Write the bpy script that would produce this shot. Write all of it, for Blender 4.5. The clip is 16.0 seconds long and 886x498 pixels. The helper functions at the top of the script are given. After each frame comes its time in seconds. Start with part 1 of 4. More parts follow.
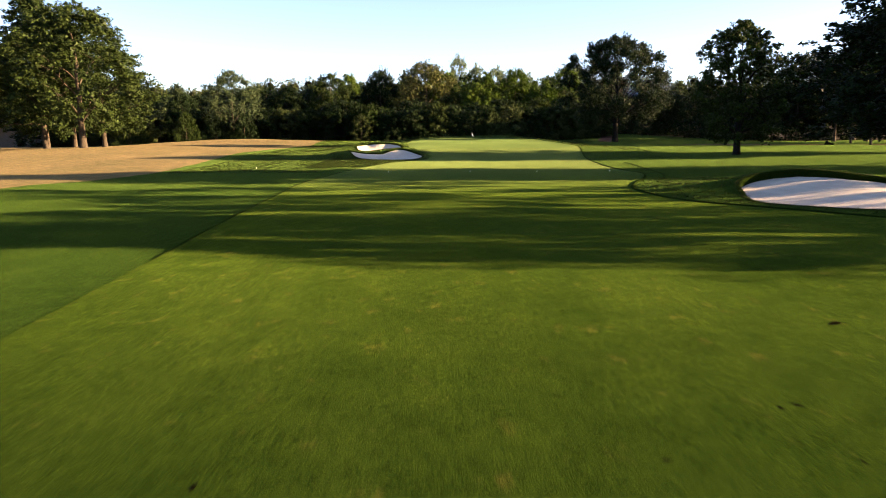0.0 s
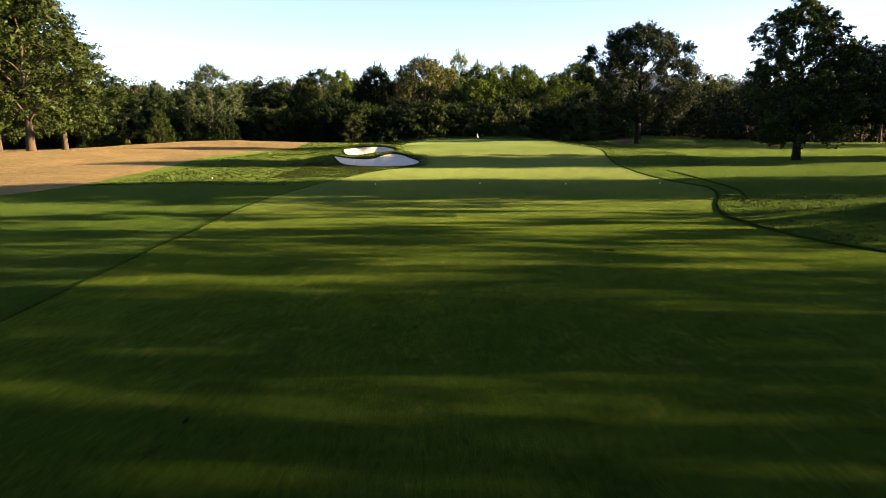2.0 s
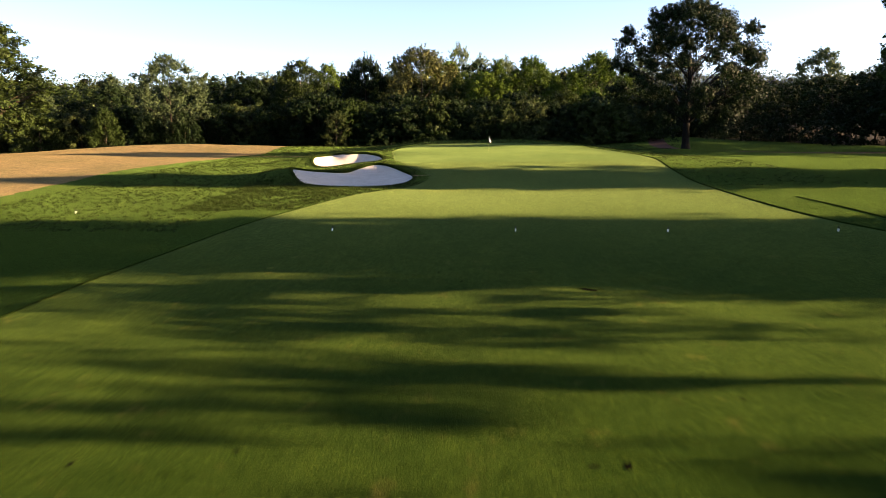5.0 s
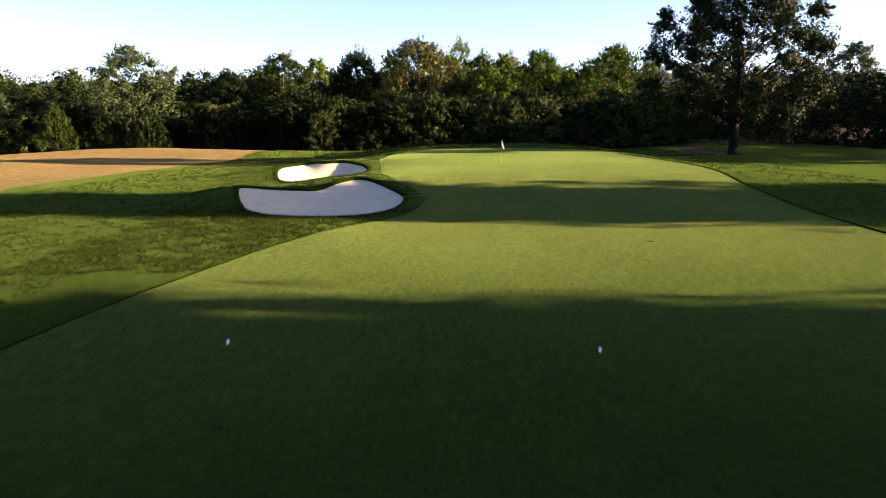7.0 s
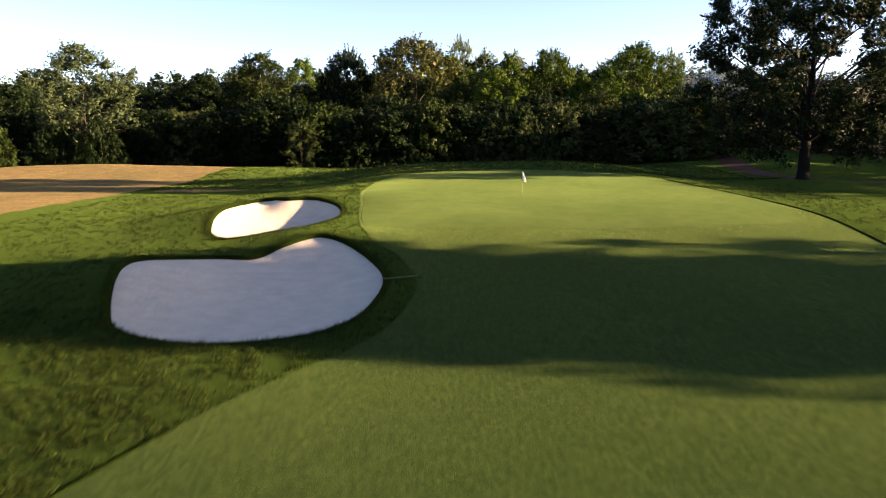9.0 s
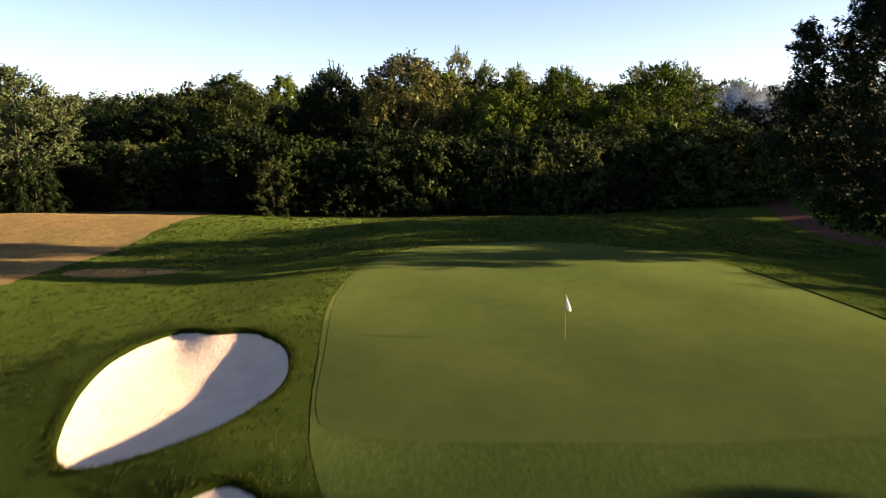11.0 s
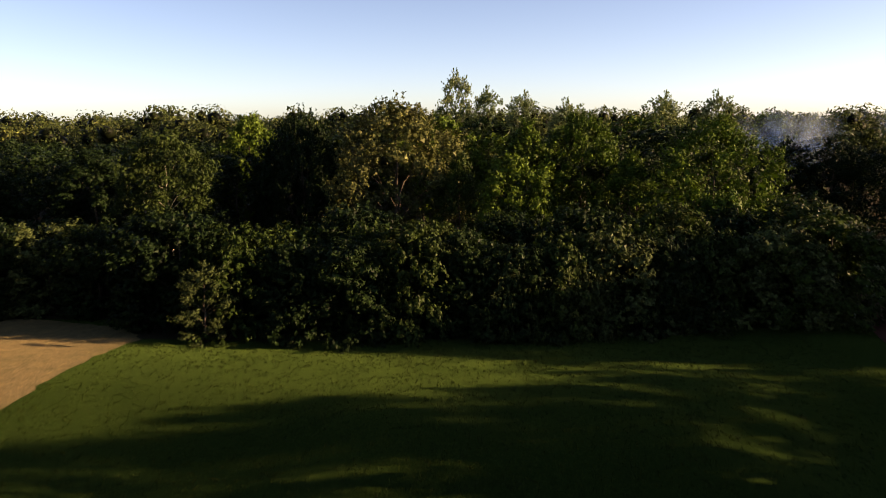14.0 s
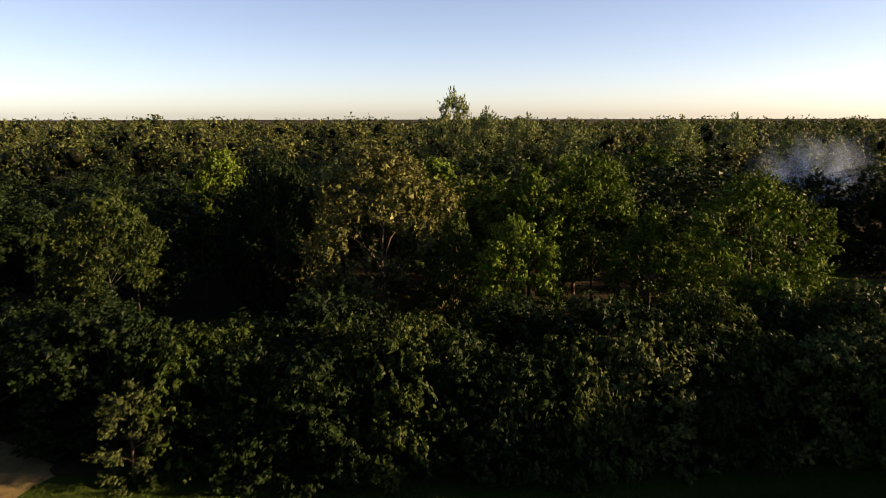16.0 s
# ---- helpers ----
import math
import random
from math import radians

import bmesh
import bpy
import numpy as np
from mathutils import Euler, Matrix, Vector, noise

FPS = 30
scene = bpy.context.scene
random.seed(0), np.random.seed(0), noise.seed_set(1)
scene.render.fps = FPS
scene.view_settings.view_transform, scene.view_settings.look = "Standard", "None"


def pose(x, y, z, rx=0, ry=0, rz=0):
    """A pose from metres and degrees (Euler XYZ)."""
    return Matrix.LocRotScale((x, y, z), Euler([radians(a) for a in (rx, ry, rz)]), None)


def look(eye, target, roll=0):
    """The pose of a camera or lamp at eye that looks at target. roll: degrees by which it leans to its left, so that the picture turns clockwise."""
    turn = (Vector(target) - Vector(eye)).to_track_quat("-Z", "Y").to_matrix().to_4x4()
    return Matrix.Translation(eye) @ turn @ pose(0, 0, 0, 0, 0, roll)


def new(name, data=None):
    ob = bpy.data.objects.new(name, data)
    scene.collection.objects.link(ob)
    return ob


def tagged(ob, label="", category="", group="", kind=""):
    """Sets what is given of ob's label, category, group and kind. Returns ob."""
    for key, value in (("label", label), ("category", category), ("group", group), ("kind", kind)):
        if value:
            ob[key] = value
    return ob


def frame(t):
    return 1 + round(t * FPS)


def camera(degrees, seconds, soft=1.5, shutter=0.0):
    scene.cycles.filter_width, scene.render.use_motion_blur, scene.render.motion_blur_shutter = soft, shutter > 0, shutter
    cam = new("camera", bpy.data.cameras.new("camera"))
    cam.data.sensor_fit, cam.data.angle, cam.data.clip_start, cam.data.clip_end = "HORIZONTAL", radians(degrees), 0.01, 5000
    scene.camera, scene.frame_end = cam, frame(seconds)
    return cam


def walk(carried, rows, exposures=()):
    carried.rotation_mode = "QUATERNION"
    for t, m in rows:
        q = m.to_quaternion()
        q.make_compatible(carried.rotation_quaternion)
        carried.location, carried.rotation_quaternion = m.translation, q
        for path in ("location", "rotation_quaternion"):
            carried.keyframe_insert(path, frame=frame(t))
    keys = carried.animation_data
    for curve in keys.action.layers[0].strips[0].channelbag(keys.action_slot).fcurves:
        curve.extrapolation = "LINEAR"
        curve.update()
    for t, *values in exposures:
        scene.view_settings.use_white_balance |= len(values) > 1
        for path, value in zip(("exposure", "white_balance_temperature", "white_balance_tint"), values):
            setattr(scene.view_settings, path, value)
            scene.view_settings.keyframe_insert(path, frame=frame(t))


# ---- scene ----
cam = camera(64.0, 16.0, soft=0.55, shutter=0.6)
ROWS = [
    (0.0, 0.0, 0.0, 5.2, 79.6, 0.59, -0.1),
    (0.5, -0.046, 4.34, 5.132, 79.6, 0.57, -0.116),
    (1.0, -0.115, 8.739, 5.086, 79.616, 0.58, -0.133),
    (1.5, -0.184, 13.133, 4.995, 79.633, 0.59, -0.15),
    (2.0, -0.253, 17.545, 4.95, 79.633, 0.6, -0.183),
    (2.5, -0.345, 21.989, 4.927, 79.633, 0.6, -0.216),
    (3.0, -0.414, 26.446, 4.904, 79.616, 0.62, -0.233),
    (3.5, -0.46, 30.943, 4.859, 79.616, 0.65, -0.249),
    (4.0, -0.506, 35.456, 4.836, 79.633, 0.64, -0.283),
    (6.5, -0.69, 57.899, 4.859, 79.6, 0.66, -0.416),
    (7.0, -0.69, 62.459, 4.881, 79.616, 0.64, -0.432),
    (7.5, -0.69, 67.044, 4.995, 79.616, 0.67, -0.449),
    (8.0, -0.69, 71.617, 5.246, 79.6, 0.67, -0.465),
    (8.5, -0.667, 76.182, 5.792, 79.584, 0.66, -0.482),
    (9.0, -0.667, 80.755, 6.52, 79.584, 0.63, -0.532),
    (11.5, -0.828, 103.659, 12.347, 79.844, 0.51, -0.964),
    (12.0, -0.713, 108.198, 13.758, 79.861, 0.43, -1.014),
    (12.5, -0.575, 112.673, 15.214, 79.861, 0.38, -1.064),
    (13.0, -0.46, 117.128, 16.739, 79.812, 0.37, -1.097),
    (13.5, -0.23, 121.518, 18.31, 79.73, 0.29, -1.064),
    (14.0, -0.046, 125.788, 19.812, 79.714, 0.29, -1.114),
    (14.5, 0.207, 129.955, 21.382, 79.665, 0.21, -1.147),
    (15.0, 0.46, 133.894, 23.044, 79.584, 0.19, -1.164),
    (15.5, 0.759, 137.573, 24.75, 79.454, 0.15, -1.18),
    (16.0, 1.15, 140.843, 26.548, 79.275, 0.11, -1.147),
]
walk(cam, [(t, pose(x, y, z, rx, ry, rz)) for t, x, y, z, rx, ry, rz in ROWS],
     exposures=[(0.0, 2.98, 7150, 21), (9.0, 2.93, 7200, 22), (11.5, 2.50, 7600, 24), (13.5, 2.30, 7900, 25), (16.0, 2.16, 7900, 25)])

# ---- light: low sun from the right-hand side of the hole, clear sky ----
SUN_EL, SUN_AZ = 11.8, 94.6          # degrees above the horizon; degrees clockwise from +y
world = bpy.data.worlds.new("sky")
scene.world = world
world.use_nodes = True
wn = world.node_tree
sky = wn.nodes.new("ShaderNodeTexSky")
sky.sky_type = 'NISHITA'
sky.sun_disc = False
sky.sun_elevation, sky.sun_rotation = radians(SUN_EL), radians(SUN_AZ)
sky.altitude, sky.air_density, sky.dust_density, sky.ozone_density = 200, 0.55, 0.7, 1.4
wn.nodes["Background"].inputs[1].default_value = 0.056
wn.links.new(sky.outputs[0], wn.nodes["Background"].inputs[0])
sun_data = bpy.data.lights.new("sun", 'SUN')
sun_data.energy, sun_data.angle, sun_data.color = 5.0, radians(0.5), (1.0, 0.74, 0.45)
sun = new("sun", sun_data)
_a, _e = radians(SUN_AZ), radians(SUN_EL)
SUN_DIR = Vector((math.sin(_a) * math.cos(_e), math.cos(_a) * math.cos(_e), math.sin(_e)))
sun.matrix_world = look(SUN_DIR * 300, (0, 0, 0))


# ---- materials ----
def material(name):
    m = bpy.data.materials.new(name)
    m.use_nodes = True
    return m, m.node_tree, m.node_tree.nodes["Principled BSDF"]


def ramp(nt, fac, stops):
    r = nt.nodes.new("ShaderNodeValToRGB")
    while len(r.color_ramp.elements) < len(stops):
        r.color_ramp.elements.new(0.5)
    for e, (p, c) in zip(r.color_ramp.elements, stops):
        e.position, e.color = p, (*c, 1)
    nt.links.new(fac, r.inputs[0])
    return r.outputs[0]


def noise_tex(nt, scale, detail=4.0, stretch=(1, 1, 1), rough=0.55):
    co = nt.nodes.new("ShaderNodeNewGeometry")
    mp = nt.nodes.new("ShaderNodeMapping")
    mp.inputs["Scale"].default_value = stretch
    n = nt.nodes.new("ShaderNodeTexNoise")
    n.inputs["Scale"].default_value, n.inputs["Detail"].default_value = scale, detail
    n.inputs["Roughness"].default_value = rough
    nt.links.new(co.outputs["Position"], mp.inputs[0])
    nt.links.new(mp.outputs[0], n.inputs["Vector"])
    return n.outputs["Fac"]


def mix(nt, fac, a, b, mode='MIX'):
    m = nt.nodes.new("ShaderNodeMix")
    m.data_type, m.blend_type = 'RGBA', mode
    for socket, v in ((m.inputs[0], fac), (m.inputs[6], a), (m.inputs[7], b)):
        if isinstance(v, bpy.types.NodeSocket):
            nt.links.new(v, socket)
        else:
            socket.default_value = v if isinstance(v, (int, float)) else (*v, 1)
    return m.outputs[2]


def bump(nt, bsdf, height, strength, distance):
    b = nt.nodes.new("ShaderNodeBump")
    b.inputs["Strength"].default_value, b.inputs["Distance"].default_value = strength, distance
    nt.links.new(height, b.inputs["Height"])
    nt.links.new(b.outputs[0], bsdf.inputs["Normal"])


def turf(name, dark, light, worn, blade, relief, patch=0.25, worn_at=0.62, mottle=0.7, pale=None, sheen=0.25, clump=0.3, tips=(13, 8.5, 9)):
    """Grass sheet: blade-scale grain, broad patches and worn spots; a sheen for blades that stand up into low sun."""
    m, nt, b = material(name)
    fine = noise_tex(nt, blade, 5, (1, 0.55, 1), 0.7)
    broad = noise_tex(nt, patch, 5, (1, 0.7, 1), 0.6)
    spots = noise_tex(nt, 1.7, 4, (1, 0.6, 1), 0.65)
    col = ramp(nt, fine, [(0.36, dark), (0.64, light)])
    col = mix(nt, ramp(nt, spots, [(worn_at, (0, 0, 0)), (worn_at + 0.14, (0.75, 0.75, 0.75))]), col, worn)
    mid = noise_tex(nt, 7.5, 5, (1, 0.4, 1), 0.7)
    col = mix(nt, mottle, col, ramp(nt, mid, [(0.34, (0.6, 0.64, 0.58)), (0.5, (1, 1, 1)), (0.66, (1.45, 1.36, 1.3))]), 'MULTIPLY')
    col = mix(nt, 0.4, col, ramp(nt, broad, [(0.3, (0.5, 0.62, 0.5)), (0.7, (1.4, 1.22, 1.15))]), 'MULTIPLY')
    tussock = noise_tex(nt, 1.1, 4, (1, 0.8, 1), 0.6)
    col = mix(nt, clump, col, ramp(nt, tussock, [(0.36, (0.45, 0.52, 0.45)), (0.5, (1, 1, 1)), (0.66, (1.6, 1.45, 1.2))]), 'MULTIPLY')
    if pale:                       # tighter, paler turf on the approach, plus grazing-view brightening put into the colour
        geo = nt.nodes.new("ShaderNodeNewGeometry")
        sep = nt.nodes.new("ShaderNodeSeparateXYZ")
        rng_y = nt.nodes.new("ShaderNodeMapRange")
        rng_y.inputs["From Min"].default_value, rng_y.inputs["From Max"].default_value = 50, 92
        rng_y.inputs["To Max"].default_value = 0.75
        nt.links.new(geo.outputs["Position"], sep.inputs[0])
        nt.links.new(sep.outputs["Y"], rng_y.inputs["Value"])
        col = mix(nt, rng_y.outputs[0], col, mix(nt, mottle, pale, ramp(nt, mid, [(0.36, (0.55, 0.58, 0.5)), (0.64, (1.5, 1.4, 1.25))]), 'MULTIPLY'))
    nt.links.new(col, b.inputs["Base Color"])
    b.inputs["Roughness"].default_value = 0.8
    b.inputs["Specular IOR Level"].default_value = 0.0
    b.inputs["Sheen Weight"].default_value, b.inputs["Sheen Roughness"].default_value = sheen, 0.26
    nt.links.new(mix(nt, 1.0, col, tips, 'MULTIPLY'), b.inputs["Sheen Tint"])
    bump(nt, b, fine, 1.0, relief)
    return m


M_FAIR = turf("fairway_grass", (0.0031, 0.0098, 0.0018), (0.0142, 0.0280, 0.0041), (0.0253, 0.0315, 0.0075), 34, 0.024, worn_at=0.60, mottle=0.6, pale=(0.0180, 0.0330, 0.0122), tips=(20.5, 15.4, 14.5))
M_GREEN = turf("green_grass", (0.0260, 0.0412, 0.0138), (0.0320, 0.0492, 0.0170), (0.0351, 0.0462, 0.0199), 50, 0.004, 0.12, 0.70, 0.05, tips=(6.4, 6.4, 6), clump=0.12)
M_ROUGH = turf("rough_grass", (0.0017, 0.0060, 0.0010), (0.0070, 0.0148, 0.0031), (0.0105, 0.0148, 0.0060), 20, 0.06, 0.2, 0.66, 0.5, pale=(0.0060, 0.0124, 0.0032), clump=0.2, tips=(46, 37, 34))
M_EDGE = turf("long_edge_grass", (0.0033, 0.0080, 0.0014), (0.0121, 0.0210, 0.0036), (0.0154, 0.0210, 0.0060), 22, 0.06, tips=(9, 9, 9))
M_HAY = turf("dry_grass", (0.080, 0.063, 0.031), (0.158, 0.128, 0.067), (0.090, 0.072, 0.039), 12, 0.06, 0.12, 0.58, sheen=0.12, tips=(3, 3, 3))


def litter_material():
    m, nt, b = material("leaf_litter")
    col = mix(nt, 0.7, ramp(nt, noise_tex(nt, 9, 5), [(0.3, (0.010, 0.008, 0.005)), (0.7, (0.040, 0.032, 0.018))]),
              ramp(nt, noise_tex(nt, 0.4, 4), [(0.35, (0.5, 0.6, 0.45)), (0.65, (1, 1, 1))]), 'MULTIPLY')
    nt.links.new(col, b.inputs["Base Color"])
    b.inputs["Roughness"].default_value = 0.95
    b.inputs["Specular IOR Level"].default_value = 0.05
    bump(nt, b, noise_tex(nt, 14, 4), 0.8, 0.06)
    return m


M_LITTER = litter_material()


def sand_material():
    m, nt, b = material("bunker_sand")
    fine, broad = noise_tex(nt, 90, 4), noise_tex(nt, 1.1, 5, (1, 1, 1), 0.65)
    col = mix(nt, 0.5, ramp(nt, fine, [(0.3, (0.41, 0.36, 0.292)), (0.7, (0.545, 0.485, 0.40))]),
              ramp(nt, broad, [(0.35, (0.72, 0.72, 0.74)), (0.65, (1.04, 1.04, 1.03))]), 'MULTIPLY')
    nt.links.new(col, b.inputs["Base Color"])
    b.inputs["Roughness"].default_value = 0.95
    rip = noise_tex(nt, 5, 4, (1, 2.2, 1), 0.6)
    bump(nt, b, rip, 0.8, 0.09)
    return m


def path_material():
    m, nt, b = material("red_gravel_path")
    col = mix(nt, 0.6, ramp(nt, noise_tex(nt, 40, 4), [(0.3, (0.026, 0.011, 0.008)), (0.7, (0.062, 0.028, 0.019))]),
              ramp(nt, noise_tex(nt, 0.8, 4), [(0.3, (0.7, 0.7, 0.7)), (0.7, (1.1, 1.1, 1.1))]), 'MULTIPLY')
    nt.links.new(col, b.inputs["Base Color"])
    b.inputs["Roughness"].default_value = 0.9
    b.inputs["Specular IOR Level"].default_value = 0.05
    bump(nt, b, noise_tex(nt, 30, 3), 0.6, 0.02)
    return m


def bark_material(name, a, c):
    m, nt, b = material(name)
    n = noise_tex(nt, 7, 6, (1, 1, 0.22), 0.65)
    nt.links.new(ramp(nt, n, [(0.3, a), (0.7, c)]), b.inputs["Base Color"])
    b.inputs["Roughness"].default_value = 0.9
    b.inputs["Specular IOR Level"].default_value = 0.1
    bump(nt, b, n, 0.9, 0.06)
    return m


def leaf_material(name, dark, light, gloss=0.04):
    """Leaves: each leaf its own shade, each tree a little of its own, lit through from behind."""
    m, nt, b = material(name)
    geo = nt.nodes.new("ShaderNodeNewGeometry")
    info = nt.nodes.new("ShaderNodeObjectInfo")
    col = ramp(nt, geo.outputs["Random Per Island"], [(0.0, dark), (0.55, tuple(0.5 * (p + q) for p, q in zip(dark, light))), (0.92, light), (1.0, tuple(1.4 * v for v in light))])
    col = mix(nt, 0.8, col, ramp(nt, info.outputs["Random"], [(0.0, (0.75, 0.8, 0.75)), (1.0, (1.2, 1.15, 1.0))]), 'MULTIPLY')
    nt.links.new(col, b.inputs["Base Color"])
    b.inputs["Roughness"].default_value = 0.5
    b.inputs["Specular IOR Level"].default_value = gloss
    tr = nt.nodes.new("ShaderNodeBsdfTranslucent")
    nt.links.new(mix(nt, 1.0, col, (1.1, 1.25, 0.5), 'MULTIPLY'), tr.inputs[0])
    ms = nt.nodes.new("ShaderNodeMixShader")
    ms.inputs[0].default_value = 0.10
    nt.links.new(b.outputs[0], ms.inputs[1])
    nt.links.new(tr.outputs[0], ms.inputs[2])
    nt.links.new(ms.outputs[0], nt.nodes["Material Output"].inputs[0])
    return m


def plain(name, color, rough=0.5, metal=0.0):
    m, nt, b = material(name)
    nt.links.new(mix(nt, 0.35, color, ramp(nt, noise_tex(nt, 30, 4), [(0.3, (0.6, 0.6, 0.6)), (0.7, (1.1, 1.1, 1.1))]), 'MULTIPLY'), b.inputs["Base Color"])
    b.inputs["Roughness"].default_value, b.inputs["Metallic"].default_value = rough, metal
    b.inputs["Specular IOR Level"].default_value = 0.1
    return m


M_SAND, M_PATH = sand_material(), path_material()
M_BARK = bark_material("grey_brown_bark", (0.018, 0.014, 0.010), (0.075, 0.060, 0.044))
# bark darkened in its colour for the shade these trunks stand in
M_BARK_SHADED = bark_material("shaded_bark", (0.0035, 0.0034, 0.003), (0.012, 0.011, 0.009))
M_BARK_TAN = bark_material("tan_bark", (0.020, 0.016, 0.011), (0.075, 0.058, 0.039))
M_BARK_PALE = bark_material("pale_bark", (0.09, 0.08, 0.065), (0.27, 0.25, 0.21))
LEAF = {
    "maple": leaf_material("maple_leaves", (0.0097, 0.0157, 0.0041), (0.0286, 0.0462, 0.0120)),
    "oak": leaf_material("oak_leaves", (0.0034, 0.0070, 0.0030), (0.0135, 0.0245, 0.0098)),
    "linden": leaf_material("linden_leaves", (0.0093, 0.0157, 0.0033), (0.0273, 0.0462, 0.0096)),
    "willow": leaf_material("willow_leaves", (0.0180, 0.0244, 0.0087), (0.0531, 0.0718, 0.0256)),
    "olive": leaf_material("olive_brown_leaves", (0.0264, 0.0294, 0.0101), (0.0778, 0.0864, 0.0296)),
    "bright": leaf_material("bright_green_leaves", (0.0190, 0.0321, 0.0041), (0.0560, 0.0943, 0.0120)),
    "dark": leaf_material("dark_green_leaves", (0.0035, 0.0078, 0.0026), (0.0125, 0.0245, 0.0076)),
    "ash": leaf_material("ash_leaves", (0.0215, 0.0310, 0.0150), (0.0620, 0.0890, 0.0430)),
    "poplar": leaf_material("poplar_leaves", (0.0451, 0.0582, 0.0243), (0.1328, 0.1712, 0.0715)),
}


# ---- the lie of the land ----
def profile(pairs):
    p = np.array(pairs)
    return lambda v: np.interp(v, p[:, 0], p[:, 1])


CENTRE = profile([(-40, 0.8), (20, 0.5), (45, 0.05), (62, -0.35), (78, -0.62), (98, -0.62), (108, -0.55), (116, -0.25), (123, 0.25),
                  (132, 0.55), (145, 0.80), (156, 1.0), (165, 1.3), (173, 1.1), (181, -0.1), (190, -1.2), (205, -1.4)])
SIDE = profile([(-40, 0.8), (20, 0.5), (45, 0.05), (62, -0.35), (78, -0.55), (98, -0.6), (130, -0.55), (155, -0.7), (176, -1.0), (190, -1.45), (230, -1.6)])


def smooth_profile(f, y):
    return sum(f(y + d) for d in (-3.0, -1.5, 0.0, 1.5, 3.0)) / 5


MOUNDS = [  # x, y, rise, radius across, radius along
    (24.5, 50.0, 1.25, 5.5, 4.5), (29, 44, 0.8, 6, 7), (18, 52, 0.15, 3, 3),
    (-14.2, 111.0, 0.98, 4.2, 5.0), (-7.0, 119.6, 0.50, 4.2, 2.8), (-15.5, 128, 0.90, 5.0, 6.0), (-11.0, 135.0, 0.72, 5, 4.0),
    (-9.0, 108.5, -0.12, 4.0, 4.0), (-66, 138, 1.0, 26, 30), (-52, 183, 1.75, 24, 12), (-24, 184, 0.4, 12, 8), (50, 201, 1.9, 16, 24), (-30, 118, 0.25, 10, 12),
    (33, 128, 0.25, 8, 14), (37, 153.7, 0.55, 6, 6), (60, 90, 0.4, 20, 30),
]


def land(x, y):
    """Height of the turf, before bunkers are cut."""
    x, y = np.asarray(x, float), np.asarray(y, float)
    half = np.interp(y, [110, 150, 165, 185], [19.5, 19.0, 15.5, 24.0])
    w = 1 / (1 + (np.abs(x - 7) / half) ** np.interp(y, [160, 178], [6.0, 2.6]))
    z = w * smooth_profile(CENTRE, y) + (1 - w) * smooth_profile(SIDE, y)
    for mx, my, rise, rx, ry in MOUNDS:
        z = z + rise * np.exp(-((x - mx) / rx) ** 2 - ((y - my) / ry) ** 2)
    return z + 0.05 * np.sin(x * 0.21 + 1.3) * np.sin(y * 0.17) + 0.03 * np.sin(x * 0.5 + y * 0.31)


def ground_z(x, y):
    return float(land(x, y))


def spline(points, closed=True, step=8):
    """A smooth curve through the points."""
    p = np.array(points, float)
    n, out = len(p), []
    for i in range(n if closed else n - 1):
        g = (lambda k: p[k % n]) if closed else (lambda k: p[min(max(k, 0), n - 1)])
        a, b, c, d = g(i - 1), g(i), g(i + 1), g(i + 2)
        for s in range(step):
            t = s / step
            out.append(0.5 * (2 * b + (c - a) * t + (2 * a - 5 * b + 4 * c - d) * t * t + (3 * b - a - 3 * c + d) * t ** 3))
    if not closed:
        out.append(p[-1])
    return np.array(out)


def signed(poly, x, y):
    """Distance to a closed outline, negative inside."""
    x, y = np.ravel(x), np.ravel(y)
    out = np.full(x.shape, 99.0)
    near = (x > poly[:, 0].min() - 6) & (x < poly[:, 0].max() + 6) & (y > poly[:, 1].min() - 6) & (y < poly[:, 1].max() + 6)
    px, py = x[near], y[near]
    best, inside = np.full(px.shape, 1e9), np.zeros(px.shape, bool)
    for a, b in zip(poly, np.roll(poly, -1, 0)):
        d = b - a
        t = np.clip(((px - a[0]) * d[0] + (py - a[1]) * d[1]) / max(d @ d, 1e-9), 0, 1)
        best = np.minimum(best, (px - a[0] - t * d[0]) ** 2 + (py - a[1] - t * d[1]) ** 2)
        if a[1] != b[1]:
            inside ^= ((a[1] > py) != (b[1] > py)) & (px < a[0] + (py - a[1]) / (b[1] - a[1]) * d[0])
    out[near] = np.sqrt(best) * np.where(inside, -1, 1)
    return out


FAIRWAY = spline([(-8.5, -60), (-9.5, -10), (-9.9, 20), (-10.8, 32), (-11.9, 49), (-12.5, 60), (-12.1, 73), (-11.3, 81), (-9.0, 91), (-6.9, 96.5),
                  (-4.9, 100.2), (-3.2, 102.8), (-2.0, 106.5), (-1.6, 111), (-2.7, 115.6), (-4.4, 119), (-5.4, 123.5), (-6.3, 131.8),
                  (-6.8, 138), (-6.9, 142), (-6.0, 149.5), (-3.2, 154), (0.7, 156.2), (6.3, 156.9), (12.4, 155.8), (17.2, 152.8),
                  (20.4, 147.8), (22.6, 140), (23.8, 131), (23.9, 124), (22.4, 114), (20.8, 103), (20.0, 93), (20.1, 82),
                  (20.5, 73), (18.6, 65.5), (15.9, 58.6), (14.4, 52.6), (14.9, 44.6), (17.5, 39.6), (20, 35.6), (23, 29), (24, 10), (24, -60)])
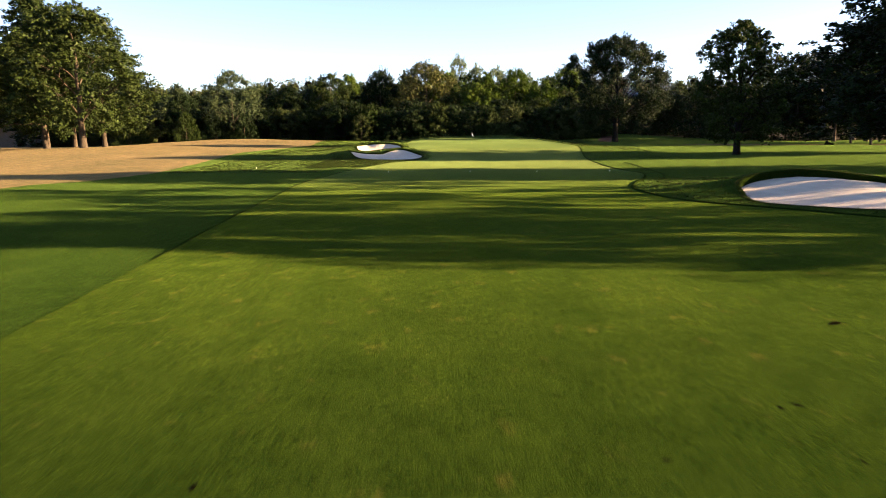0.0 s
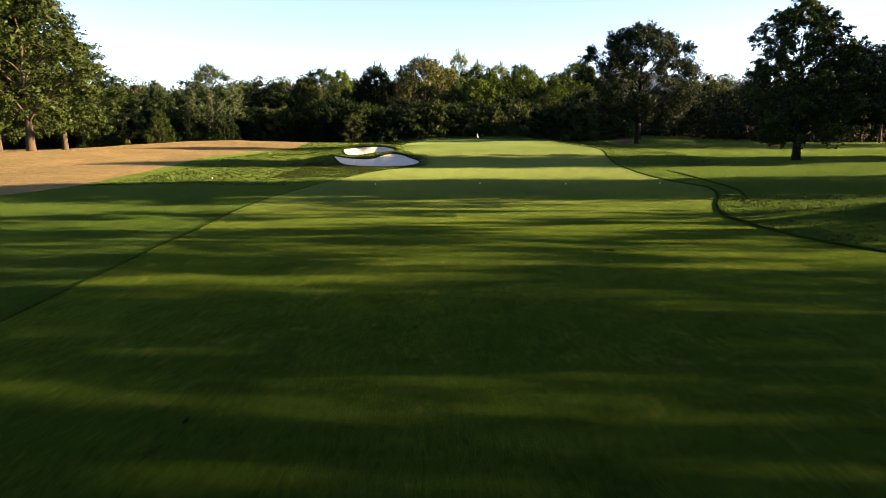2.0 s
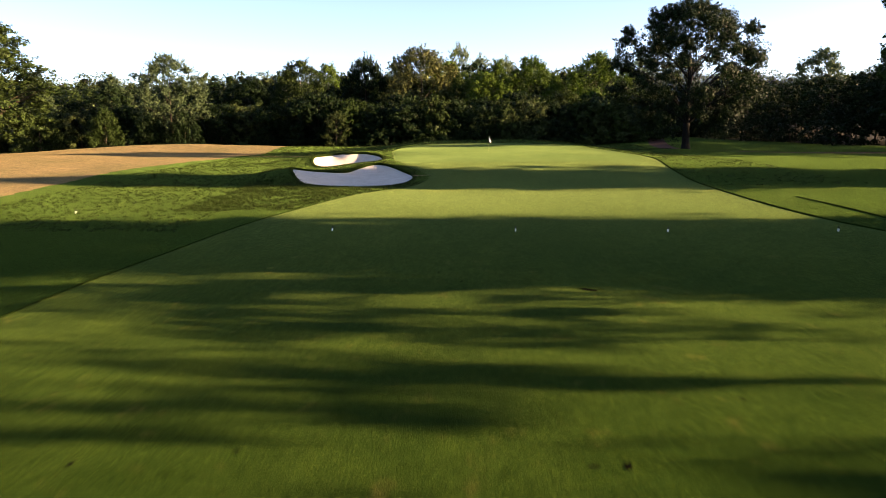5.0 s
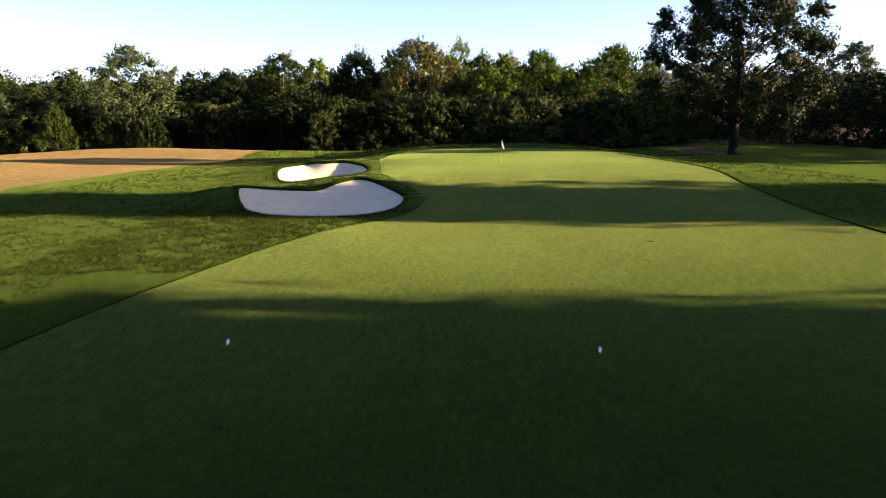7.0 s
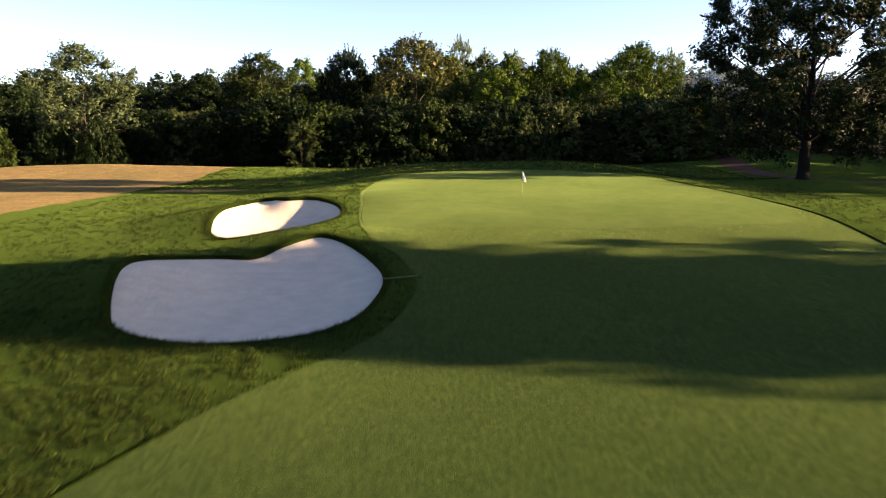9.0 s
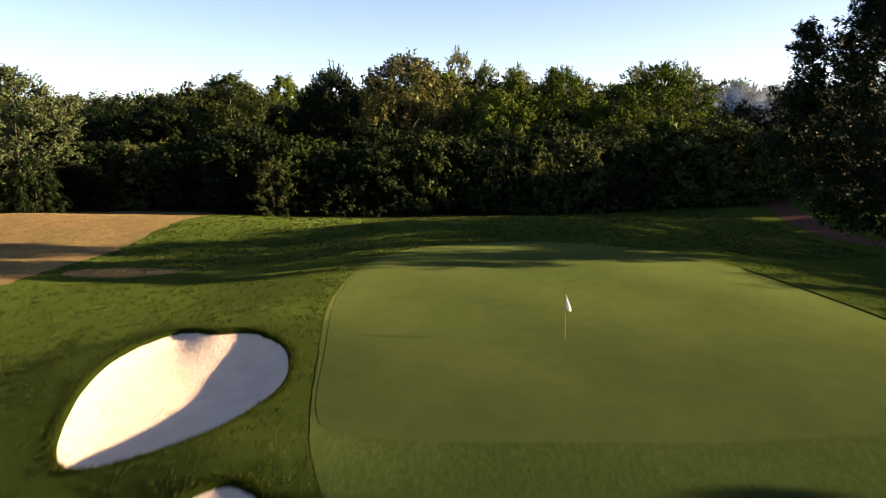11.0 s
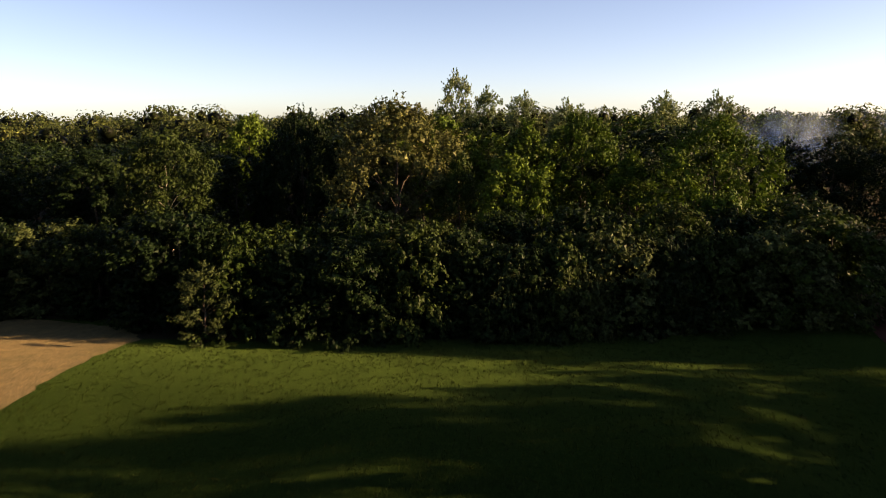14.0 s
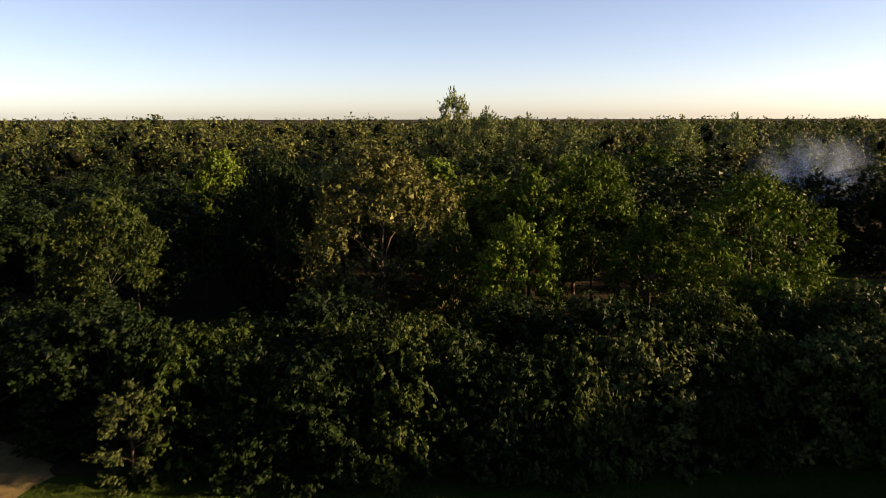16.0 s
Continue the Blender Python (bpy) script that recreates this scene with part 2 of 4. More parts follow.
GREEN = spline([(-5.3, 124.4), (-6.0, 131.8), (-6.5, 138), (-6.6, 142), (-5.7, 149.3), (-3.0, 153.7), (0.8, 155.8), (6.3, 156.5), (12.3, 155.4),
                (17.0, 152.4), (20.0, 147.6), (22.1, 140), (23.2, 132), (22.6, 125.5), (19.5, 122.6), (10, 121.6), (1, 121.6), (-3.8, 122.3)])
DRY = spline([(-46, -40), (-43, 30), (-38, 61), (-35, 70.5), (-32.6, 80), (-33.5, 92), (-34.5, 115), (-34.3, 135), (-32.4, 150), (-30.8, 164),
              (-30.4, 175), (-28.8, 186), (-28.6, 190), (-30.2, 196), (-60, 205), (-130, 205), (-130, 100), (-130, -40)])
DRY_PATCH = spline([(-30.0, 155.2), (-26, 156.4), (-20.8, 155.6), (-21.8, 153.6), (-26, 152.3), (-29.4, 153.2)])
BUNKERS = [spline(p) for p in (
    [(-12.4, 105.2), (-13.9, 109), (-14.5, 112.4), (-13.7, 114.4), (-11.9, 115.8), (-10.0, 115.9), (-8.9, 117.8), (-7.0, 119.0), (-4.9, 117.1), (-3.4, 113.6),
     (-3.0, 110.6), (-3.4, 107), (-4.2, 105.0), (-5.5, 103.7), (-7.7, 102.9), (-9.4, 103.0), (-11.0, 103.7)],
    [(-14.3, 122.8), (-15.2, 127), (-15.2, 131.4), (-13.8, 133.8), (-11.7, 133.2), (-9.8, 133.2), (-7.8, 131.4), (-7.1, 127.7), (-7.9, 124.7), (-9.2, 122.4), (-11.2, 120.9), (-12.9, 120.8)],
    [(19.6, 46.0), (20.6, 48.9), (22.4, 50.2), (24.6, 49.6), (27, 47.8), (30, 47), (33, 44.6), (34, 41), (31.8, 38), (28, 36.3), (23.4, 36.7), (20.2, 39.4), (18.9, 42.2)])]
WOOD = np.array([(-3100, 205), (-112, 203), (-34, 201), (-28, 192), (0, 192), (30, 193), (42, 200), (46, 214), (49, 262), (76, 266), (86, 176), (120, 170), (3100, 170), (3100, 4600), (-3100, 4600)], float)
PATH_LINE = spline([(50.5, 214), (47.5, 203), (44.6, 193), (42.0, 184), (39.8, 175), (39.6, 166), (44, 157.5), (56, 149), (75, 143), (110, 138)], closed=False)


def ribbon(line, half):
    d = np.gradient(line, axis=0)
    n = np.stack([-d[:, 1], d[:, 0]], 1) / np.linalg.norm(d, axis=1)[:, None]
    return np.concatenate([line + n * half, (line - n * half)[::-1]])


PATH = ribbon(PATH_LINE, 1.6)

XS = np.unique(np.concatenate([[-3000, -1500, -800, -400, -250, -180], np.arange(-130, -40, 3), np.arange(-40, -17, 1), np.arange(-17, -1.4, 0.4),
                               np.arange(-1, 15, 1), np.arange(15, 36, 0.7), np.arange(36, 60, 1), np.arange(60, 131, 3), [180, 250, 400, 800, 1500, 3000]]))
YS = np.unique(np.concatenate([[-600, -300, -150, -80], np.arange(-50, 34, 1.5), np.arange(34, 54, 0.7), np.arange(54, 98, 1), np.arange(98, 138, 0.5),
                               np.arange(138, 200, 1), np.arange(200, 330, 4), [360, 450, 600, 1000, 1800, 4500]]))
GX, GY = np.meshgrid(XS, YS)
GX, GY = GX.ravel(), GY.ravel()
GZ = land(GX, GY)
_nx = len(XS)
_i = (np.arange(len(YS) - 1)[:, None] * _nx + np.arange(_nx - 1)[None, :]).ravel()
TRIS = np.concatenate([np.stack([_i, _i + 1, _i + _nx + 1], 1), np.stack([_i, _i + _nx + 1, _i + _nx], 1)])


def clipped(field, z, keep_negative=True):
    """Triangles of the land's grid where the field is negative (or positive), cut along its zero line."""
    f = field if keep_negative else -field
    inside = f[TRIS] < 0
    count = inside.sum(1)
    verts = list(zip(GX.tolist(), GY.tolist(), z.tolist()))
    faces = TRIS[count == 3].tolist()
    cache = {}

    def cut(a, b):
        key = (a, b) if a < b else (b, a)
        if key not in cache:
            t = f[key[0]] / (f[key[0]] - f[key[1]])
            cache[key] = len(verts)
            verts.append(tuple(verts[key[0]][k] + t * (verts[key[1]][k] - verts[key[0]][k]) for k in range(3)))
        return cache[key]

    for tri in TRIS[(count > 0) & (count < 3)].tolist():
        poly = []
        for a, b in zip(tri, tri[1:] + tri[:1]):
            if f[a] < 0:
                poly.append(a)
            if (f[a] < 0) != (f[b] < 0):
                poly.append(cut(a, b))
        faces.append(poly)
    used = sorted({v for face in faces for v in face})
    index = {v: k for k, v in enumerate(used)}
    return [verts[v] for v in used], [[index[v] for v in face] for face in faces]


def mesh_object(name, verts, faces, mat, parent=None, label="", smooth=True):
    me = bpy.data.meshes.new(name)
    me.from_pydata(verts, [], faces)
    if smooth:
        me.polygons.foreach_set("use_smooth", [True] * len(me.polygons))
    me.materials.append(mat)
    ob = new(name, me)
    if parent is not None:
        ob.parent = parent
    return tagged(ob, label) if label else ob


S_FAIR, S_GREEN, S_DRY, S_PATCH, S_PATH = (signed(p, GX, GY) for p in (FAIRWAY, GREEN, DRY, DRY_PATCH, PATH))
S_BUNKER = np.min([signed(p, GX, GY) for p in BUNKERS], axis=0)
ragged = np.array([noise.noise((x * 0.9, y * 0.9, 0)) for x, y in zip(GX.tolist(), GY.tolist())])

tagged(mesh_object("ground", *clipped(S_BUNKER, GZ, False), M_ROUGH), "mown rough grass rolling between fairway, bunkers and woods", "grass", kind="structure")
tagged(mesh_object("fairway", *clipped(S_FAIR + 0.05 * ragged, GZ + 0.012), M_FAIR), "closely mown striped green fairway grass", "fairway", kind="structure")
tagged(mesh_object("putting_green", *clipped(S_GREEN, GZ + 0.020), M_GREEN), "smooth pale yellow-green putting surface", "putting green", kind="structure")
tagged(mesh_object("dry_meadow", *clipped(np.minimum(S_DRY + 0.7 * ragged, S_PATCH + 0.5 * ragged), GZ + 0.012), M_HAY), "dry straw-coloured mown meadow grass", "meadow", kind="structure")
tagged(mesh_object("forest_floor", *clipped(signed(WOOD, GX, GY) + 0.8 * ragged, GZ + 0.03), M_LITTER), "dark leaf litter under the trees of the wood", "forest floor", kind="structure")
tagged(mesh_object("cart_path", *clipped(S_PATH, GZ + 0.025), M_PATH), "reddish gravel cart path winding past the oak", "path", kind="structure")


def sweep(line, section, closed=False, lift=0.0):
    """A strip along a ground line; section: offsets to its left and heights over the turf."""
    d = (np.roll(line, -1, 0) - np.roll(line, 1, 0)) if closed else np.gradient(line, axis=0)
    n = np.stack([-d[:, 1], d[:, 0]], 1) / np.linalg.norm(d, axis=1)[:, None]
    verts, faces, k = [], [], len(section)
    for (x, y), (nx, ny) in zip(line, n):
        base = ground_z(x, y)
        for o, h in section:
            px, py = x + nx * o, y + ny * o
            verts.append((px, py, (base if h < -0.03 else ground_z(px, py)) + h + lift))
    m = len(line)
    for i in range(m if closed else m - 1):
        for j in range(k - 1):
            a, b = i * k + j, ((i + 1) % m) * k + j
            faces.append((a, b, b + 1, a + 1))
    return verts, faces


# bunkers: a turf lip all round, a bed of sand below it
def bunker(outline, label, back, deep=0.28):
    root = tagged(new("bunker"), label, "bunker", "greenside and fairway bunkers", "structure")
    s = signed(outline, GX, GY)
    cy = outline[:, 1].mean()
    span = np.ptp(outline[:, 1])
    far = np.clip((GY - cy) / span + 0.5, 0, 1)
    z = GZ - 0.10 - back * far ** 2 - deep * (1 - np.exp(np.minimum(s, 0) / 1.3))
    mesh_object("sand", *clipped(s, z), M_SAND, root, "raked pale sand")
    fine = spline(outline[::2], step=5)
    if ((np.roll(fine[:, 0], -1) - fine[:, 0]) * (np.roll(fine[:, 1], -1) + fine[:, 1])).sum() < 0:
        fine = fine[::-1]
    v, f = sweep(fine, [(0.28, 0.010), (0.10, 0.035), (0.0, 0.03), (-0.08, -0.035), (-0.11, -0.16), (-0.06, -0.75)], closed=True)
    mesh_object("turf_lip", v, f, M_EDGE, root, "shaggy turf lip")
    return root


bunker(BUNKERS[0], "kidney-shaped white sand bunker with a shaggy turf lip", 0.06)
bunker(BUNKERS[1], "smaller white sand bunker half in sunlight", 0.0, 0.9)
bunker(BUNKERS[2], "white sand bunker set in a grassy mound", 0.42)

# long-grass line left standing where the mower turns
def edge_line(line, half, rise, mat=None):
    sec = [(-half, 0.012), (-0.7 * half, rise), (0.0, 1.25 * rise), (0.7 * half, rise), (half, 0.012)]
    tagged(mesh_object("mowing_edge", *sweep(line, sec), mat or M_EDGE), "dark line of longer grass along the fairway", "grass edge", kind="structure")


def stretch(y0, y1, right):
    """The fairway's outline between two places along the hole, on one side."""
    side = FAIRWAY[FAIRWAY[:, 0] > 7] if right else FAIRWAY[FAIRWAY[:, 0] <= 7]
    return side[(side[:, 1] > y0) & (side[:, 1] < y1)]


edge_line(stretch(24, 97, False), 0.05, 0.035)
edge_line(stretch(66, 147.5, True), 0.11, 0.05)
edge_line(stretch(28, 67, True), 0.17, 0.07)
edge_line(spline([(23.5, 92), (23.2, 80), (22.2, 72), (20.6, 66), (18.6, 61.5)], closed=False), 0.09, 0.04)


# ---- trees ----
def tube(verts, faces, pts, radii, sides=7):
    pts = [Vector(p) for p in pts]
    first = len(verts)
    for i, (p, r) in enumerate(zip(pts, radii)):
        d = (pts[min(i + 1, len(pts) - 1)] - pts[max(i - 1, 0)]).normalized()
        u = d.orthogonal().normalized() if abs(d.z) > 0.9 else d.cross(Vector((0, 0, 1))).normalized()
        if abs(d.z) > 0.9:
            u = (Vector((1, 0, 0)) - d * d.x).normalized()
        w = d.cross(u)
        for s in range(sides):
            a = 2 * math.pi * s / sides
            verts.append(tuple(p + (u * math.cos(a) + w * math.sin(a)) * r))
    for i in range(len(pts) - 1):
        for s in range(sides):
            a, b = first + i * sides + s, first + i * sides + (s + 1) % sides
            faces.append((a, b, b + sides, a + sides))


def bent(rng, a, b, n, wob):
    a, b = Vector(a), Vector(b)
    length = (b - a).length
    out = [a + (b - a) * (i / n) for i in range(n + 1)]
    for i in range(1, n):
        out[i] = out[i] + Vector([rng.uniform(-wob, wob) * length for _ in range(3)])
    return out


def leaf_triangles(name, pos, nrm, ax, size, rng):
    """One small pointed leaf spray at each place."""
    n = len(pos)
    nrm = nrm / np.linalg.norm(nrm, axis=1)[:, None]
    ax = ax - nrm * (ax * nrm).sum(1)[:, None]
    ax = ax / np.maximum(np.linalg.norm(ax, axis=1)[:, None], 1e-6)
    side = np.cross(nrm, ax)
    s = size * rng.uniform(0.55, 1.35, (n, 1))
    w = s * rng.uniform(0.26, 0.40, (n, 1))
    v = np.stack([pos - ax * s * 0.5 - side * w, pos - ax * s * 0.35 + side * w, pos + ax * s * 0.65 - nrm * s * 0.08], 1)
    me = bpy.data.meshes.new(name)
    me.vertices.add(3 * n)
    me.vertices.foreach_set("co", v.reshape(-1).astype(np.float32))
    me.loops.add(3 * n)
    me.loops.foreach_set("vertex_index", np.arange(3 * n, dtype=np.int32))
    me.polygons.add(n)
    me.polygons.foreach_set("loop_start", (np.arange(n) * 3).astype(np.int32))
    me.update(calc_edges=True)
    return me


def unit(v):
    return v / np.maximum(np.linalg.norm(v, axis=1)[:, None], 1e-6)


def foliage(name, rng, boughs, sprays, leaves, size, out=1.0, up=0.1, long=1.8, flat=0.75, inner=22):
    """Boughs (x, y, z, radius) covered in leafy twigs, which reach outwards and up (or hang, up < 0); long: a twig's length to its width."""
    b = np.repeat(np.array(boughs), sprays, axis=0)
    n = len(b)
    away = b[:, :3] * np.array([1, 1, 0])
    away = away / (np.linalg.norm(away, axis=1)[:, None] + 0.8)
    d = unit(rng.normal(size=(n, 3)) + 0.55 * away + np.array([0, 0, 0.25]))
    c = b[:, :3] + d * b[:, 3:4] * rng.uniform(0.45, 1.05, (n, 1)) * np.array([1, 1, flat])
    axis = unit(out * (0.6 * away + 0.6 * d) + np.array([0, 0, up]) + 0.35 * rng.normal(size=(n, 3)))
    reach = b[:, 3] * rng.uniform(0.22, 0.48, n)
    i = np.repeat(np.arange(n), leaves)
    m = len(i)
    t = rng.uniform(-0.6, 1.0, m)
    taper = np.sqrt(np.clip(1.05 - t, 0.05, 1))
    off = rng.normal(size=(m, 3)) * (0.52 * reach[i] / long * taper)[:, None]
    pos = c[i] + axis[i] * (t * reach[i])[:, None] + off
    pos[:, 2] = np.maximum(pos[:, 2], 0.05)
    nrm = 0.85 * unit(off) + 0.75 * d[i] + 0.34 * rng.normal(size=(m, 3)) + np.array([0, 0, 0.25])
    ax = 0.8 * axis[i] + 0.6 * unit(off) + 0.5 * rng.normal(size=(m, 3)) + np.array([0, 0, -0.15])
    core = np.repeat(np.array(boughs), inner, axis=0)                        # the thick of each bough: larger sprays, packed
    d = unit(rng.normal(size=(len(core), 3)))
    spot = core[:, :3] + d * core[:, 3:4] * rng.uniform(0.05, 0.6, (len(core), 1)) * np.array([1, 1, flat])
    spot[:, 2] = np.maximum(spot[:, 2], 0.1)
    size = np.concatenate([np.full((m, 1), size), np.clip(0.34 * core[:, 3:4], size, 0.62)])
    return leaf_triangles(name, np.concatenate([pos, spot]), np.concatenate([nrm, d + 0.4 * rng.normal(size=d.shape)]), np.concatenate([ax, rng.normal(size=d.shape)]), size, rng)


def envelope(kind, u):
    """Crown half-width, 0..1, at the relative height u of the crown."""
    if kind == "round":
        return math.sqrt(max(0.0, 1 - (2 * u - 0.9) ** 2 / 1.25))
    if kind == "oval":
        return max(0.12, math.sin(math.pi * min(1, 0.14 + u * 0.86)) ** 0.75 * (1.15 - 0.42 * u))
    if kind == "spread":
        return max(0.2, (0.86 + 0.28 * u) if u < 0.5 else math.sqrt(max(0, 1 - ((u - 0.5) / 0.54) ** 2)))
    if kind == "column":
        return max(0.15, 0.9 * math.sin(math.pi * (0.15 + 0.83 * u)) ** 0.6)
    if kind == "hedge":
        return 1.0 if u < 0.78 else 1.0 - 2.2 * (u - 0.78)
    return math.sqrt(max(0.0, 1 - u ** 2 * 0.96))          # dome, for shrubs


def tree_meshes(name, seed, height, radius, base, trunk, kind, n_bough, sprays, leaves, size, bough=0.24, limbs=9, fill=0.5, twigs=True, uneven=1.0, split=False, stout=1.0, **twig):
    """Trunk, crown and limbs (in one with the trunk, unless split) of one kind of tree; height, crown radius, crown base and trunk radius in metres."""
    rng = np.random.default_rng(seed)
    rnd = random.Random(seed)
    boughs = []
    for i in range(n_bough):
        u = (i + 0.5) / n_bough
        u = u ** 0.85 if kind != "dome" else u
        a = i * 2.39996 + rnd.uniform(-0.5, 0.5)
        lump = 1.0 + uneven * (0.16 * math.sin(3 * a + seed) + 0.12 * math.sin(5 * a + 9 * u + 2 * seed))
        cr = radius * bough * rnd.uniform(0.6, 1.3)
        rr = max(0.0, envelope(kind, u) * radius * lump * rnd.uniform(fill, 1.0) ** 0.7 - 0.45 * cr)
        z = base + u * (height - base) * (1 + uneven * rnd.uniform(-0.05, 0.03)) - cr * 0.6
        boughs.append((math.cos(a) * rr, math.sin(a) * rr, max(z, cr * 0.45), cr))
    crown = foliage(name + "_crown", rng, boughs, sprays, leaves, size, **twig)
    v, f = [], []
    top = height * 0.84
    spine = [Vector((rnd.uniform(-1, 1) * 0.022 * h, rnd.uniform(-1, 1) * 0.022 * h, h)) for h in np.linspace(0, top, 8)]
    spine[0] = Vector((0, 0, -0.15))
    tube(v, f, [spine[0], (0, 0, 0.25), (0, 0, 0.9)] + spine[2:], [trunk * 1.4, trunk * 1.14, trunk * 1.0] + [trunk * (1 - 0.93 * k / 7) for k in range(2, 8)], 9)
    order = sorted(boughs, key=lambda c: -math.hypot(c[0], c[1]))
    pieces = []
    for j in range(limbs):
        if split:
            pieces.append((v, f))
            v, f = [], []
        cx, cy, cz, cr = order[(j * 3) % len(order)]
        start = max(0.9 * base, min(0.70 * height, cz - 0.75 * math.hypot(cx, cy)))
        k = min(6.9, start / top * 7)
        p = spine[int(k)].lerp(spine[int(k) + 1], k - int(k))
        r0 = stout * trunk * (0.42 - 0.32 * start / height)
        q = Vector((cx * 0.45, cy * 0.45, 0.25 * p.z + 0.75 * cz))                   # limbs rise, then level out
        line = [p * (1 - t) ** 2 + q * 2 * t * (1 - t) + Vector((cx, cy, cz)) * t * t for t in np.linspace(0, 1, 7)]
        line = [w + Vector([rnd.uniform(-0.03, 0.03) * (cr + 3) for _ in range(3)]) if 0 < i < 6 else w for i, w in enumerate(line)]
        tube(v, f, line, [r0 * (1 - 0.14 * i) for i in range(7)], 6)
        if twigs:
            for w in (2, 3, 4):
                best = min(boughs, key=lambda c: (Vector(c[:3]) - line[w]).length + rnd.uniform(0, radius * 0.5))
                tube(v, f, bent(rnd, line[w], best[:3], 3, 0.07), [r0 * 0.42, r0 * 0.3, r0 * 0.2, r0 * 0.08], 5)
    meshes = []
    for v, f in pieces + [(v, f)]:
        me = bpy.data.meshes.new(name + ("_limb" if meshes else "_trunk"))
        me.from_pydata(v, [], f)
        me.polygons.foreach_set("use_smooth", [True] * len(me.polygons))
        meshes.append(me)
    return meshes[0], crown, meshes[1:]


DROOP = dict(out=0.7, up=-0.75, long=2.4, flat=0.95)
UPRIGHT = dict(out=0.6, up=0.9, long=2.8, flat=0.95)
TALL = {}                                              # the height at which each shape is made


def shape(key, name, seed, height, *args, **kw):
    TALL[key] = height
    return tree_meshes(name, seed, height, *args, **kw)


TREES = {key: shape(key, *args[:-1], **args[-1]) for key, args in {
    "maple_a": ("maple", 3, 20, 7.6, 3.7, 0.40, "round", 120, 13, 19, 0.30, dict(split=True, bough=0.225, inner=30, up=-0.05)),
    "maple_b": ("maple", 8, 20, 7.2, 3.5, 0.38, "oval", 120, 13, 19, 0.30, dict(split=True, bough=0.225, inner=30, up=-0.05)),
    "oak": ("oak", 5, 21, 12.4, 3.9, 0.64, "round", 140, 18, 32, 0.28, dict(split=True, bough=0.165, limbs=18, fill=0.42, uneven=0.4, long=1.4, inner=40, stout=0.75)),
    "linden": ("linden", 11, 19, 6.5, 2.9, 0.48, "round", 115, 13, 24, 0.29, dict(split=True, bough=0.21, limbs=12, up=-0.2, fill=0.4, uneven=0.6, inner=28)),
    "shrub_a": ("shrub", 21, 9, 5.6, 0.2, 0.14, "dome", 62, 13, 19, 0.26, dict(bough=0.25, limbs=5, twigs=False, fill=0.72, inner=40)),
    "shrub_b": ("shrub", 22, 9, 5.4, 0.2, 0.14, "dome", 62, 13, 19, 0.25, dict(bough=0.25, limbs=5, twigs=False, fill=0.72, inner=40, **DROOP)),
    "shrub_c": ("shrub", 25, 9, 5.6, 0.2, 0.14, "dome", 56, 14, 19, 0.27, dict(bough=0.27, limbs=5, twigs=False, fill=0.72, up=0.3, long=2.2, inner=40)),
    "hedge_a": ("shrub", 27, 9, 4.6, 0.2, 0.14, "hedge", 70, 13, 19, 0.25, dict(bough=0.25, limbs=4, twigs=False, fill=0.5, uneven=0.5, inner=34)),
    "hedge_b": ("shrub", 28, 9, 4.6, 0.2, 0.14, "hedge", 70, 13, 19, 0.25, dict(bough=0.25, limbs=4, twigs=False, fill=0.5, uneven=0.5, inner=34, up=0.3, long=2.2)),
    "wood_a": ("woodland", 31, 20, 6.8, 3.0, 0.30, "round", 74, 14, 18, 0.34, dict(bough=0.25, limbs=8, fill=0.6, inner=48)),
    "wood_b": ("woodland", 32, 20, 6.4, 2.0, 0.30, "oval", 74, 14, 18, 0.34, dict(bough=0.26, limbs=8, fill=0.6, up=0.5, long=2.4, inner=48)),
    "ash": ("ash", 34, 20, 7.4, 5.5, 0.22, "round", 100, 14, 17, 0.27, dict(bough=0.23, limbs=8, fill=0.6, twigs=False, out=0.9, up=0.7, long=3.2, inner=40)),
    "wood_c": ("woodland", 33, 20, 6.5, 2.0, 0.30, "spread", 60, 12, 20, 0.32, dict(bough=0.24, limbs=10, fill=0.45, out=0.9, up=0.55, long=3.0, inner=36)),
    "back_a": ("woodland", 41, 20, 6.6, 6.0, 0.25, "round", 38, 9, 10, 0.48, dict(bough=0.30, limbs=3, twigs=False, fill=0.6, inner=44)),
    "back_b": ("woodland", 42, 20, 6.6, 6.0, 0.25, "spread", 38, 9, 10, 0.48, dict(bough=0.29, limbs=3, twigs=False, fill=0.6, up=0.5, inner=44)),
    "stem": ("stem", 61, 21, 6.6, 11.5, 0.18, "round", 54, 13, 22, 0.30, dict(bough=0.25, limbs=6, fill=0.4, twigs=False)),
    "olive": ("olive", 35, 23, 9.2, 1.5, 0.36, "round", 125, 17, 16, 0.37, dict(bough=0.225, limbs=9, fill=0.72, uneven=0.5, inner=30, **UPRIGHT)),
    "bush": ("shrub", 24, 9, 6.0, 0.2, 0.14, "dome", 24, 8, 8, 0.62, dict(bough=0.32, limbs=3, twigs=False, inner=20)),
    "poplar": ("poplar", 51, 28, 6.2, 4.0, 0.30, "round", 100, 13, 15, 0.34, dict(bough=0.24, limbs=8, fill=0.55, **UPRIGHT)),
}.items()}


